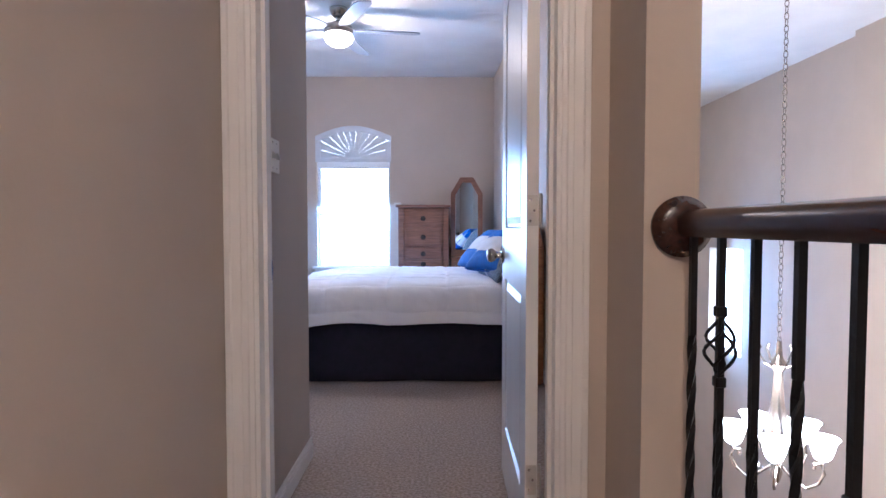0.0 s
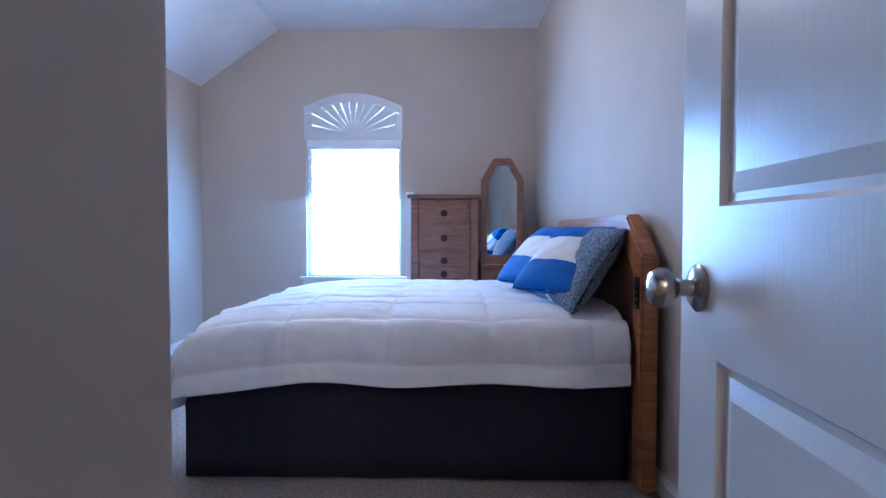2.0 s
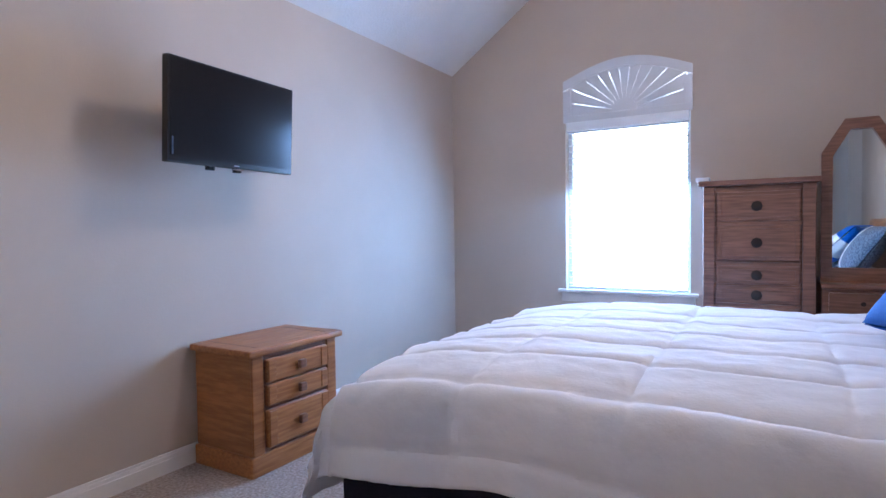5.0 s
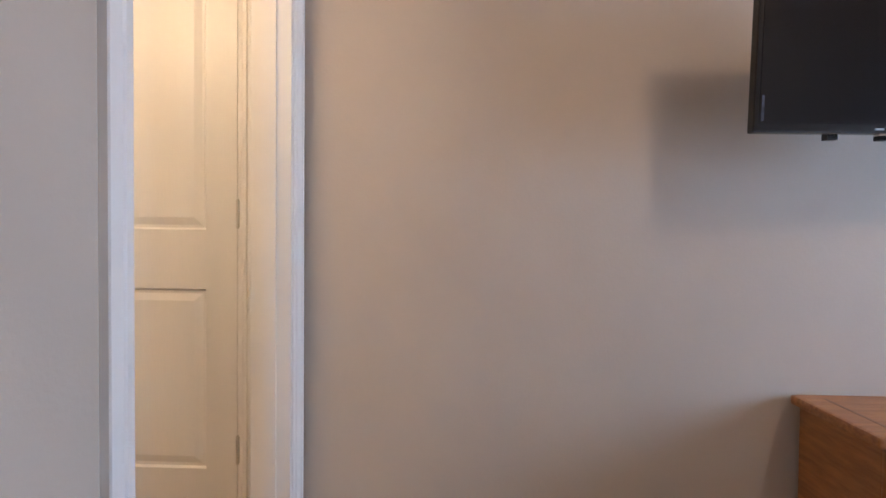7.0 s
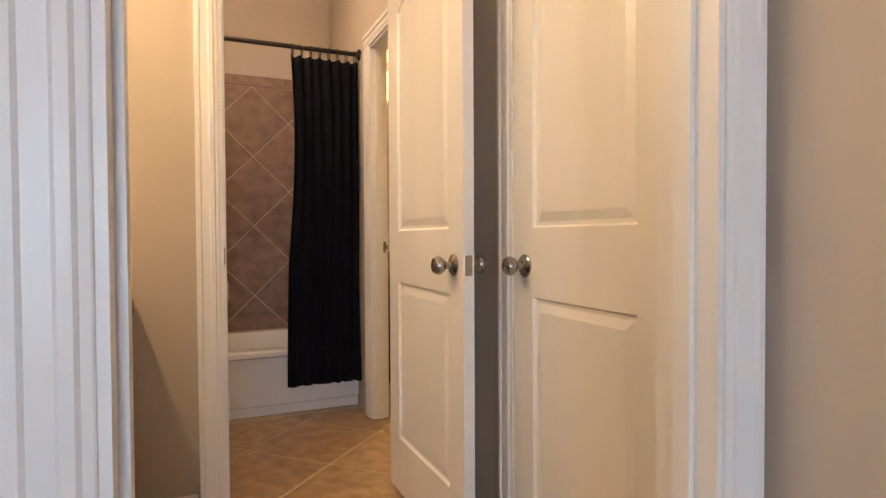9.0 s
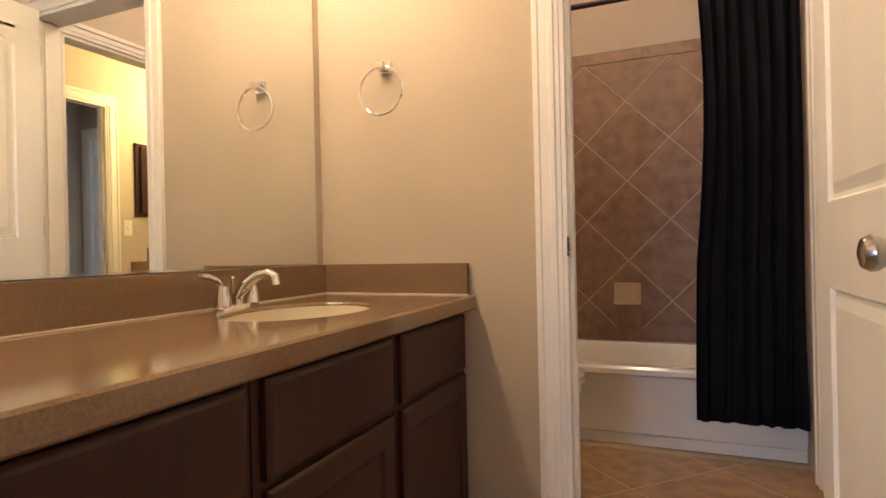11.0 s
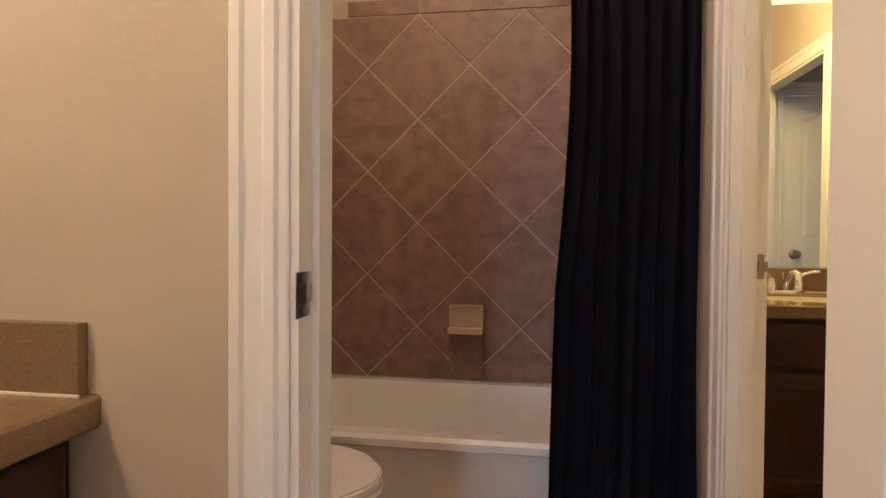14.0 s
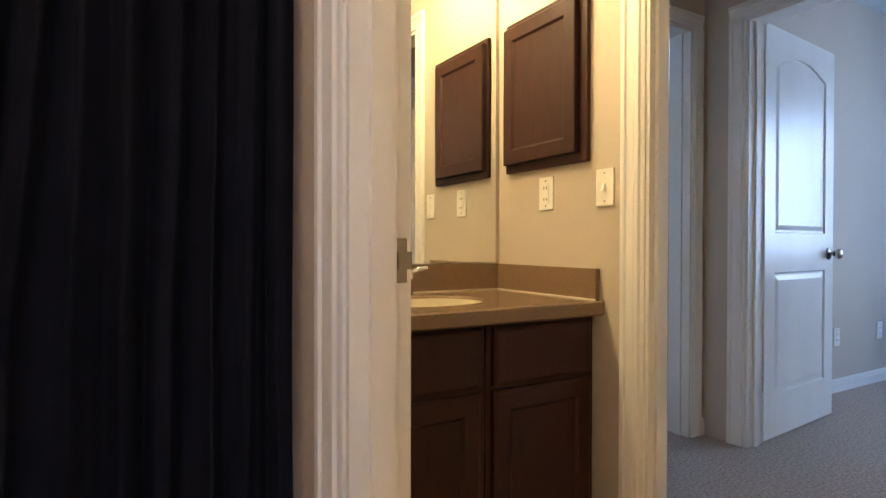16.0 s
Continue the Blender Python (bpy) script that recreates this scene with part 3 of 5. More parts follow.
# ---- window ----
win = thing("window_1", (0, 0, 0), "bright arched window with raised white blind", "window")
win["kind"] = "structure"
bx0, bx1 = WX0, WX1
yw = N + 0.07
boxes("sash_frame", M_VINYL, ((bx0, yw, WZ0), (bx0 + 0.03, yw + 0.05, WZ1)), ((bx1 - 0.03, yw, WZ0), (bx1, yw + 0.05, WZ1)), ((bx0 + 0.03, yw, WZ0), (bx1 - 0.03, yw + 0.05, WZ0 + 0.035)), ((bx0 + 0.03, yw, 1.16), (bx1 - 0.03, yw + 0.04, 1.19)), parent=win)
# arched drywall head: spandrels fill the corners over the arch
bm = bmesh.new()
AR0, AR1 = 2.045, 2.14
nn = 14
for i in range(nn):
    a0, a1 = i / nn, (i + 1) / nn
    xa, xb = bx0 + (bx1 - bx0) * a0, bx0 + (bx1 - bx0) * a1
    za, zb = AR0 + (AR1 - AR0) * math.sin(math.pi * a0), AR0 + (AR1 - AR0) * math.sin(math.pi * a1)
    bm_prism(bm, [(xa, za), (xb, zb), (xb, WZ1), (xa, WZ1)], "y", N + 0.001, N + 0.155)
tagged(part("wall_arch_head", bm, M_WALL), "taupe arched head of the window opening", "wall", kind="structure")
# sunburst shutter
sunb = thing("sunburst_shutter", (0, 0, 0), "white sunburst shutter filling the window arch", "shutter")
zb0 = 1.765
bm = bmesh.new()
bm_box(bm, (bx0 - 0.012, N - 0.016, zb0), (bx1 + 0.012, N - 0.001, zb0 + 0.045), 0.002, 1)
bm_box(bm, (bx0 - 0.012, N - 0.016, zb0 + 0.045), (bx0 + 0.045, N - 0.001, AR0 - 0.054), 0.002, 1)
bm_box(bm, (bx1 - 0.045, N - 0.016, zb0 + 0.045), (bx1 + 0.012, N - 0.001, AR0 - 0.054), 0.002, 1)
for i in range(nn):
    a0, a1 = i / nn, (i + 1) / nn
    xa, xb = bx0 - 0.012 + (bx1 - bx0 + 0.024) * a0, bx0 - 0.012 + (bx1 - bx0 + 0.024) * a1
    za, zb_ = AR0 + 0.012 + (AR1 - AR0 + 0.02) * math.sin(math.pi * a0), AR0 + 0.012 + (AR1 - AR0 + 0.02) * math.sin(math.pi * a1)
    bm_prism(bm, [(xa, za - 0.065), (xb, zb_ - 0.065), (xb, zb_), (xa, za)], "y", N - 0.016, N - 0.001)
part("frame", bm, M_SUNBURST, sunb)
scx, scz = (bx0 + bx1) / 2, zb0 + 0.045
bm = bmesh.new()
bm_prism(bm, [(scx + 0.085 * math.cos(math.pi * k / 14), scz + 0.085 * math.sin(math.pi * k / 14)) for k in range(15)], "y", N - 0.014, N + 0.004)
part("hub", bm, M_SUNBURST, sunb)
for k in range(13):
    gap = (0.012, 0.03, 0.018, 0.035, 0.010)[k % 5]
    a0 = math.pi * (k + gap) / 13
    a1 = math.pi * (k + 1 - gap * 0.6) / 13
    def reach(a):
        tx = (bx1 - 0.025 - scx) / max(1e-6, abs(math.cos(a)))
        tz = 0.0
        for _i in range(40):
            r = 0.09 + _i * 0.01
            u = (scx + r * math.cos(a) - bx0) / (bx1 - bx0)
            if not 0 < u < 1 or scz + r * math.sin(a) > AR0 - 0.03 + (AR1 - AR0) * math.sin(math.pi * u):
                break
            tz = r
        return min(tx, tz)
    bm = bmesh.new()
    r0, r1 = reach(a0), reach(a1)
    p = [(scx + 0.08 * math.cos(a0), scz + 0.08 * math.sin(a0)), (scx + r0 * math.cos(a0), scz + r0 * math.sin(a0)), (scx + r1 * math.cos(a1), scz + r1 * math.sin(a1)), (scx + 0.08 * math.cos(a1), scz + 0.08 * math.sin(a1))]
    bm_prism(bm, p, "y", N - 0.006, N + 0.002)
    part("ray_slat", bm, M_SUNBURST, sunb)
# sill
sill = thing("window_sill", (0, 0, 0), "white window sill with apron", "window sill")
boxes("stool", M_TRIM, ((bx0 - 0.05, N - 0.045, WZ0 - 0.004), (bx1 + 0.05, N + 0.07, WZ0 + 0.02)), parent=sill, bevel=0.006)
boxes("apron", M_TRIM, ((bx0 - 0.03, N - 0.014, WZ0 - 0.07), (bx1 + 0.03, N - 0.001, WZ0 - 0.004)), parent=sill, bevel=0.003)
# blind
blind = thing("window_blind", (0, 0, 0), "white slatted blind glowing with daylight", "blind")
boxes("headrail", M_BLIND, ((bx0 + 0.01, N - 0.02, 1.70), (bx1 - 0.01, N + 0.035, 1.765)), parent=blind, bevel=0.004)
boxes("bottom_rail", M_BLIND, ((bx0 + 0.012, N + 0.01, WZ0 + 0.022), (bx1 - 0.012, N + 0.045, WZ0 + 0.038)), parent=blind, bevel=0.003)
slat_me = None
for k in range(25):
    z = WZ0 + 0.06 + k * 0.045
    if slat_me is None:
        bm = bmesh.new()
        bm_prism(bm, [(-0.022, -0.004), (0, 0.001), (0.022, -0.003), (0.022, -0.005), (0, -0.001), (-0.022, -0.006)], "x", bx0 + 0.014, bx1 - 0.014)
        slat_me = finish("slat", bm, M_BLIND)
    sl = new("slat", slat_me)
    sl.parent = blind
    sl.location = (0, N + 0.03, z)
for x in (bx0 + 0.06, bx1 - 0.06):
    boxes("ladder_cord", M_BLIND, ((x - 0.002, N + 0.004, WZ0 + 0.03), (x + 0.002, N + 0.006, 1.70)), parent=blind)
bm = bmesh.new()
bm_box(bm, (-6, 13.0, -1.0), (6, 13.05, 5.5))
tagged(part("backdrop", bm, M_BACK), "overexposed bright daylight outside the window", "backdrop", kind="structure")
bm = bmesh.new()
bm_box(bm, (-9.6, -5.0, -1.0), (-9.5, 5.0, 5.0))
tagged(part("backdrop_west", bm, M_BACK), "overexposed bright daylight outside", "backdrop", kind="structure")

bm = bmesh.new()
bm_box(bm, (8.0, 4.0, -3.0), (8.05, 20.0, 6.0))
tagged(part("backdrop_east", bm, M_BACK), "overexposed bright daylight outside the foyer", "backdrop", kind="structure")

# ---- bed ----
from mathutils import noise as nz
BX0, BX1, BY0, BY1 = -0.45, 1.25, 4.66, 6.24
bed = thing("bed", (0.4, 5.45, 0), "made bed with navy skirt and oak headboard", "bed")
bed.location = (0, 0, 0)
bm = bmesh.new()
hy0, hy1, hz = 4.53, 6.42, 1.055
bm_prism(bm, [(hy0, 0.02), (hy0 + 0.09, 0.02), (hy0 + 0.09, 0.84), (hy0 + 0.25, 0.96), (hy1 - 0.25, 0.96), (hy1 - 0.09, 0.84), (hy1 - 0.09, 0.02), (hy1, 0.02), (hy1, 0.90), (hy1 - 0.20, hz), (hy0 + 0.20, hz), (hy0, 0.90)], "x", 1.25, 1.315, 0.010)
part("headboard_frame", bm, M_OAK, bed, "honey oak headboard frame with clipped corners")
bm = bmesh.new()
bm_prism(bm, [(hy0 + 0.08, 0.30), (hy1 - 0.08, 0.30), (hy1 - 0.08, 0.85), (hy1 - 0.24, 0.97), (hy0 + 0.24, 0.97), (hy0 + 0.08, 0.85)], "x", 1.26, 1.285)
part("headboard_panel", bm, M_OAKD, bed)
bm = bmesh.new()
bm_box(bm, (1.241, hy0 + 0.02, 0.70), (1.253, hy0 + 0.06, 0.82), 0.003)
for z in (0.725, 0.75, 0.775, 0.80):
    bm_box(bm, (1.237, hy0 + 0.034, z - 0.004), (1.242, hy0 + 0.046, z + 0.004))
part("control_pad", bm, M_BLACK, bed, "black control pad")
boxes("mattress", M_SHEET, ((BX0 + 0.14, BY0 + 0.05, 0.30), (BX1 - 0.005, BY1 - 0.05, 0.57)), parent=bed, bevel=0.04)
# skirt: pleated fabric wall
bm = bmesh.new()
outline = []
for k in range(61):
    outline.append((BX1 - (BX1 - BX0 + 0.05) * k / 60, BY0))
for k in range(1, 41):
    outline.append((BX0 - 0.05, BY0 + (BY1 - BY0) * k / 40))
for k in range(1, 61):
    outline.append((BX0 - 0.05 + (BX1 - BX0 + 0.05) * k / 60, BY1))
rows_ = []
for z in (0.012, 0.1, 0.2, 0.3, 0.405):
    rows_.append([bm.verts.new((x + 0.010 * (1 - z) * nz.noise((x * 5, y * 5, z * 2)), y + 0.012 * (1 - z) * nz.noise((x * 5, y * 5, z * 2 + 7)), z + (0.006 * nz.noise((x * 3, y * 3, 0)) if z < 0.05 else 0))) for x, y in outline])
for a, b in zip(rows_, rows_[1:]):
    for i in range(len(outline) - 1):
        bm.faces.new((a[i], a[i + 1], b[i + 1], b[i]))
sk = part("bed_skirt", bm, M_SKIRT, bed, "navy fabric bed skirt", True)
_mod = sk.modifiers.new("thick", "SOLIDIFY")
_mod.thickness = 0.006
boxes("foundation", M_SKIRT, ((BX0 + 0.03, BY0 + 0.03, 0.05), (BX1 - 0.01, BY1 - 0.03, 0.295)), parent=bed)

# comforter: a quilted sheet draped over the mattress
comf = thing("comforter", (0, 0, 0), "white quilted comforter draped over the bed", "comforter")
NXC, NYC = 210, 220
top_z = 0.665
drop = 0.287
bm = bmesh.new()
grid = []
side = BY1 - BY0
for i in range(NXC + 1):
    row = []
    u = -drop - 0.05 + (BX1 - BX0 + drop + 0.05 - 0.02) * i / NXC      # along the bed from the foot's hem to the headboard
    for j in range(NYC + 1):
        v = -drop + (side + 2 * drop) * j / NYC
        du = max(0.0, -u)
        dv = max(0.0, -v, v - side)
        x = BX0 + max(u, 0.0)
        y = BY0 + min(max(v, 0.0), side)
        r = 0.10
        def fold(d):
            a = min(d / r, math.pi / 2)
            return r * math.sin(a), r * (1 - math.cos(a)) + max(0.0, d - r * math.pi / 2)
        ou, zu = fold(du)
        ov, zv = fold(dv)
        z = top_z - max(zu, zv) - 0.22 * min(zu, zv)
        sgn = -1 if v < 0 else 1
        x -= ou * 0.35
        y += sgn * ov * 0.55
        hang = max(zu, zv) / drop
        # flare and folds on the hanging sides
        w = 0.028 * hang * nz.noise((u * 3.2, v * 3.2, 1.0)) + 0.012 * hang * math.sin(9 * u + 2 * nz.noise((u, v, 3)))
        if dv > 0:
            y += sgn * (0.02 * hang + w)
        if du > 0:
            x -= 0.012 * hang + w
        # quilting: stitched seams, loft between them, creases running off the seams
        su = u + 0.018 * nz.noise((u * 1.5, v * 1.5, 21))
        sv = v + 0.015 * nz.noise((u * 1.5, v * 1.5, 22))
        cu, cv = (su + 0.05) / 0.40, (sv - 0.02) / 0.225
        fu, fv = abs(cu - round(cu)) * 0.40, abs(cv - round(cv)) * 0.225
        loft = (1 - math.exp(-fv / 0.013)) * (0.45 + 0.55 * (1 - math.exp(-fu / 0.013)))
        pucker = nz.noise((u * 26, v * 11, 5)) * math.exp(-fu / 0.05) + nz.noise((u * 11, v * 26, 6)) * math.exp(-fv / 0.05)
        puff = 0.015 * loft + 0.0040 * pucker + 0.009 * nz.noise((u * 4, v * 4, 0)) + 0.0035 * nz.noise((u * 16, v * 16, 5))
        crease = 0.016 * abs(nz.noise((u * 7, v * 4, 11))) + 0.010 * abs(nz.noise((u * 15, v * 9, 12)))
        z += puff * max(0.15, 1 - 0.85 * hang)
        if dv > 0:
            y += sgn * (puff * 0.9 + crease * hang)
        if du > 0:
            x -= puff * 0.9 + crease * hang
        z -= 0.055 * max(0.0, 1 - max(u, 0.0) / 0.5) ** 2 + 0.035 * max(0.0, 1 - min(max(v, 0.0), max(side - v, 0.0)) / 0.3) ** 2
        z += 0.014 * hang * nz.noise((u * 2.5, v * 2.5, 9))
        # the corners at the foot hang lowest and swing outwards
        both = min(du, dv) / drop
        x -= 0.025 * both
        y += sgn * 0.03 * both
        row.append(bm.verts.new((x, y, z)))
    grid.append(row)
for i in range(NXC):
    for j in range(NYC):
        bm.faces.new((grid[i][j], grid[i + 1][j], grid[i + 1][j + 1], grid[i][j + 1]))
cq = part("quilted_cover", bm, M_QUILT, comf, "", True)
_mod = cq.modifiers.new("thick", "SOLIDIFY")
_mod.thickness, _mod.offset = 0.012, -1


def pillow(name, w, h, t, m, mats, label, sham=False):
    """A stuffed cushion standing in its own frame: width along x, height along z. mats: (from, to, material, name) bands across the width."""
    root = thing(name, (0, 0, 0), label, "pillow")
    for u0, u1, mat, pn in mats:
        bm = bmesh.new()
        nu, nv = 26, 24
        for sgn in (-1, 1):
            g = []
            for i in range(nu + 1):
                u = u0 + (u1 - u0) * i / nu
                row = []
                for j in range(nv + 1):
                    v = -1 + 2 * j / nv
                    k = max(0.0, (1 - u * u)) ** 0.42 * max(0.0, (1 - v * v)) ** 0.42
                    px = u * w / 2 * (1 - 0.07 * (1 - abs(v)) * abs(u))
                    pz = v * h / 2 * (1 - 0.07 * (1 - abs(u)) * abs(v))
                    th = sgn * (t / 2 * k + 0.004) + 0.008 * nz.noise((u * 3, v * 3, sgn)) * k
                    row.append(bm.verts.new((px, th, pz)))
                g.append(row)
            for i in range(nu):
                for j in range(nv):
                    bm.faces.new((g[i][j], g[i + 1][j], g[i + 1][j + 1], g[i][j + 1]))
        bmesh.ops.remove_doubles(bm, verts=bm.verts, dist=0.0008)
        part(pn, bm, mat, root, "", True)
    root.matrix_world = m
    return root


BANDS = ((-1, -0.36, M_BLUE, "blue_band"), (-0.36, 0.36, M_PILLOWW, "white_band"), (0.36, 1, M_BLUE, "blue_band"))


def basis(at, x_axis, z_axis, turn=0.0):
    """A pose with its own x and z along the given ways, turned about the upright."""
    x, z = Vector(x_axis).normalized(), Vector(z_axis).normalized()
    m = Matrix.Identity(4)
    for k, c in enumerate((x, z.cross(x), z)):
        m.col[k][:3] = c
    return Matrix.Translation(at) @ Matrix.Rotation(radians(turn), 4, "Z") @ m


pillow("throw_pillow", 0.40, 0.41, 0.15, basis((1.065, 4.95, 0.862), (0.74, 0, 0.67), (0, 1, 0), 32), BANDS, "blue and white banded throw pillow")
pillow("throw_pillow", 0.40, 0.41, 0.15, basis((1.005, 5.36, 0.86), (0.72, 0, 0.69), (0, 1, 0), 22), BANDS, "blue and white banded throw pillow behind another")
for _y, _a in ((5.02, 6), (5.72, 0)):
    pillow("sham_pillow", 0.68, 0.40, 0.17, basis((1.10, _y, 0.83), (0, 1, 0), (0.55, 0, 0.835), _a), ((-1, -0.25, M_SHAM, "patterned_cloth"), (-0.25, 0.0, M_PILLOWW, "pale_stripe"), (0.0, 1, M_SHAM, "patterned_cloth")), "navy checked bed pillow leaning on the headboard")

# ---- nightstand ----
ns = thing("nightstand", (0, 0, 0), "honey oak nightstand with three drawers", "nightstand")
nx0, nx1, ny0, ny1, nh = -1.64, -1.27, 4.99, 5.54, 0.535
boxes("carcass", M_OAK, ((nx0, ny0 + 0.02, 0.085), (nx1 - 0.02, ny1 - 0.02, nh - 0.03)), parent=ns, bevel=0.004)
boxes("plinth", M_OAKH, ((nx0, ny0 + 0.005, 0.0), (nx1, ny1 - 0.005, 0.085)), parent=ns, bevel=0.008)
boxes("tabletop", M_OAKH, ((nx0, ny0 - 0.01, nh - 0.03), (nx1 + 0.015, ny1 + 0.01, nh)), parent=ns, bevel=0.009)
for y in (ny0 + 0.06, ny1 - 0.068):
    boxes("inlay_strip", M_OAKD, ((nx0 + 0.05, y, nh - 0.001), (nx1 - 0.03, y + 0.008, nh + 0.0008)), parent=ns)
for y in (ny0 + 0.02, ny1 - 0.08):
    boxes("stile", M_OAK, ((nx1 - 0.024, y, 0.085), (nx1 - 0.006, y + 0.06, nh - 0.03)), parent=ns, bevel=0.006)


def drawer_front(parent, y0, y1, z0, z1, x, mat, pull):
    bm = bmesh.new()
    bm_box(bm, (x - 0.02, y0 + 0.006, z0), (x + 0.004, y1 - 0.006, z1), 0.009, 3)
    d = part("drawer", bm, mat, parent)
    for ya in (y0 + 0.010, y1 - 0.052):
        b2 = bmesh.new()
        bm_box(b2, (x, ya, z0 + 0.005), (x + 0.0075, ya + 0.042, z1 - 0.005), 0.0025, 1)
        part("end_cleat", b2, M_OAK, d)
    b2 = bmesh.new()
    yc, zc = (y0 + y1) / 2, (z0 + z1) / 2
    if pull == "square":
        bm_tube(b2, (x - 0.001, yc, zc), (x + 0.012, yc, zc), 0.006)
        bm_box(b2, (x + 0.010, yc - 0.019, zc - 0.019), (x + 0.032, yc + 0.019, zc + 0.019), 0.006)
    part("knob", b2, M_OAKD, d, "dark square wooden knob")


# dark plate behind the fronts: shade of the drawer gaps put into colour
boxes("drawer_gap_shade", M_OAKD, ((nx1 - 0.022, ny0 + 0.079, 0.085), (nx1 - 0.017, ny1 - 0.079, nh - 0.03)), parent=ns)
for z0, z1 in ((0.382, 0.482), (0.282, 0.372), (0.104, 0.266)):
    drawer_front(ns, ny0 + 0.085, ny1 - 0.085, z0, z1, nx1 + 0.002, M_OAKH, "square")

# ---- chest with side mirror ----
ch = thing("chest_of_drawers", (0, 0, 0), "dark oak tall chest of drawers by the wall", "chest")
cx0, cx1, cyf, cht = 0.21, 0.755, 6.89, 1.235
boxes("carcass", M_OAKD, ((cx0 + 0.015, cyf + 0.022, 0.06), (cx1 - 0.01, N - 0.02, cht)), parent=ch)
boxes("top", M_OAKD, ((cx0 - 0.015, cyf - 0.02, cht), (cx1 + 0.015, N - 0.015, cht + 0.03)), parent=ch, bevel=0.008)
for x in (cx0 + 0.01, cx1 - 0.065):
    boxes("post", M_OAKD, ((x, cyf, 0.0), (x + 0.06, cyf + 0.024, cht)), parent=ch, bevel=0.005)
for z0, z1 in ((1.04, 1.20), (0.83, 1.02), (0.70, 0.80), (0.595, 0.69), (0.40, 0.575), (0.21, 0.385), (0.05, 0.195)):
    bm = bmesh.new()
    bm_box(bm, (cx0 + 0.08, cyf - 0.002, z0), (cx1 - 0.075, cyf + 0.024, z1), 0.006)
    d = part("drawer", bm, M_OAKD, ch)
    bm = bmesh.new()
    bm_box(bm, (cx0 + 0.10, cyf - 0.007, z0 + 0.02), (cx1 - 0.095, cyf, z1 - 0.02), 0.004)
    part("raised_panel", bm, M_OAKD, d)
    bm = bmesh.new()
    xc, zc = (cx0 + cx1) / 2, (z0 + z1) / 2
    bm_lathe(bm, [(0.028, 0), (0.028, 0.004), (0.02, 0.007)], (xc, cyf - 0.007, zc), (0, -1, 0), 8)
    bm_tube(bm, (xc, cyf - 0.008, zc), (xc, cyf - 0.028, zc), 0.007, 0.011)
    part("knob", bm, M_BRONZE, d, "dark bronze pull", True)
    boxes("rail", M_OAKD, ((cx0 + 0.07, cyf + 0.004, z1), (cx1 - 0.07, cyf + 0.02, z1 + 0.018)), parent=ch)
bm = bmesh.new()
bm_box(bm, (cx0 - 0.03, cyf + 0.0, cht + 0.03), (cx0 + 0.04, cyf + 0.09, cht + 0.052), 0.004)
tagged(part("folded_paper", bm, M_PILLOWW), "small white folded paper on the chest", "paper")
mu = thing("mirror_cabinet", (0, 0, 0), "oak side cabinet with clipped-top mirror", "mirror")
mx0, mx1 = 0.775, 1.115
boxes("base_cabinet", M_OAKD, ((mx0, cyf + 0.02, 0.0), (mx1, N - 0.02, 0.69)), parent=mu, bevel=0.004)
boxes("ledge", M_OAKD, ((mx0 - 0.005, cyf, 0.69), (mx1 + 0.01, N - 0.015, 0.715)), parent=mu, bevel=0.006)
for z0, z1 in ((0.57, 0.67), (0.40, 0.55), (0.22, 0.38), (0.05, 0.20)):
    bm = bmesh.new()
    bm_box(bm, (mx0 + 0.03, cyf + 0.002, z0), (mx1 - 0.03, cyf + 0.022, z1), 0.005)
    d = part("drawer", bm, M_OAKD, mu)
    bm = bmesh.new()
    bm_tube(bm, ((mx0 + mx1) / 2, cyf + 0.002, (z0 + z1) / 2), ((mx0 + mx1) / 2, cyf - 0.02, (z0 + z1) / 2), 0.007, 0.011)
    part("knob", bm, M_BRONZE, d, "", True)


def octo(a0, a1, z0, z1, c, h):
    return [(a0, z0), (a1, z0), (a1, z1 - h), (a1 - c, z1), (a0 + c, z1), (a0, z1 - h)]


bm = bmesh.new()
po, pi = octo(mx0, mx1, 0.715, 1.56, 0.10, 0.17), octo(mx0 + 0.05, mx1 - 0.05, 0.79, 1.505, 0.075, 0.135)
for k in range(6):
    a, b = k, (k + 1) % 6
    bm_prism(bm, [po[a], po[b], pi[b], pi[a]], "y", cyf + 0.12, cyf + 0.16)
part("mirror_frame", bm, M_OAKD, mu, "dark oak mirror frame")
bm = bmesh.new()
bm_prism(bm, octo(mx0 + 0.045, mx1 - 0.045, 0.785, 1.51, 0.075, 0.135), "y", cyf + 0.142, cyf + 0.15)
part("mirror_glass", bm, M_MIRROR, mu, "silvered mirror glass")

# ---- television ----
tv = thing("television", (-1.37, 5.045, 1.478), "black flat television on a wall bracket", "television")
tv.rotation_euler = (0, radians(3), radians(3))
boxes("housing", M_BLACK, ((-0.035, -0.325, -0.195), (0.0, 0.33, 0.20)), parent=tv, bevel=0.006)
boxes("screen", M_SCREEN, ((0.0, -0.312, -0.17), (0.0015, 0.317, 0.187)), parent=tv)
boxes("name_mark", M_LABEL, ((0.0, -0.012, -0.186), (0.0015, 0.012, -0.181)), parent=tv)
boxes("bottom_strip", M_CHROME, ((-0.02, 0.0, -0.2), (0.0015, 0.11, -0.195)), parent=tv)
boxes("sticker", M_STICKER, ((0.0, -0.308, -0.165), (0.0018, -0.301, -0.10)), parent=tv)
bm = bmesh.new()
bm_box(bm, (-0.27, -0.10, -0.09), (-0.255, 0.10, 0.09), 0.003)
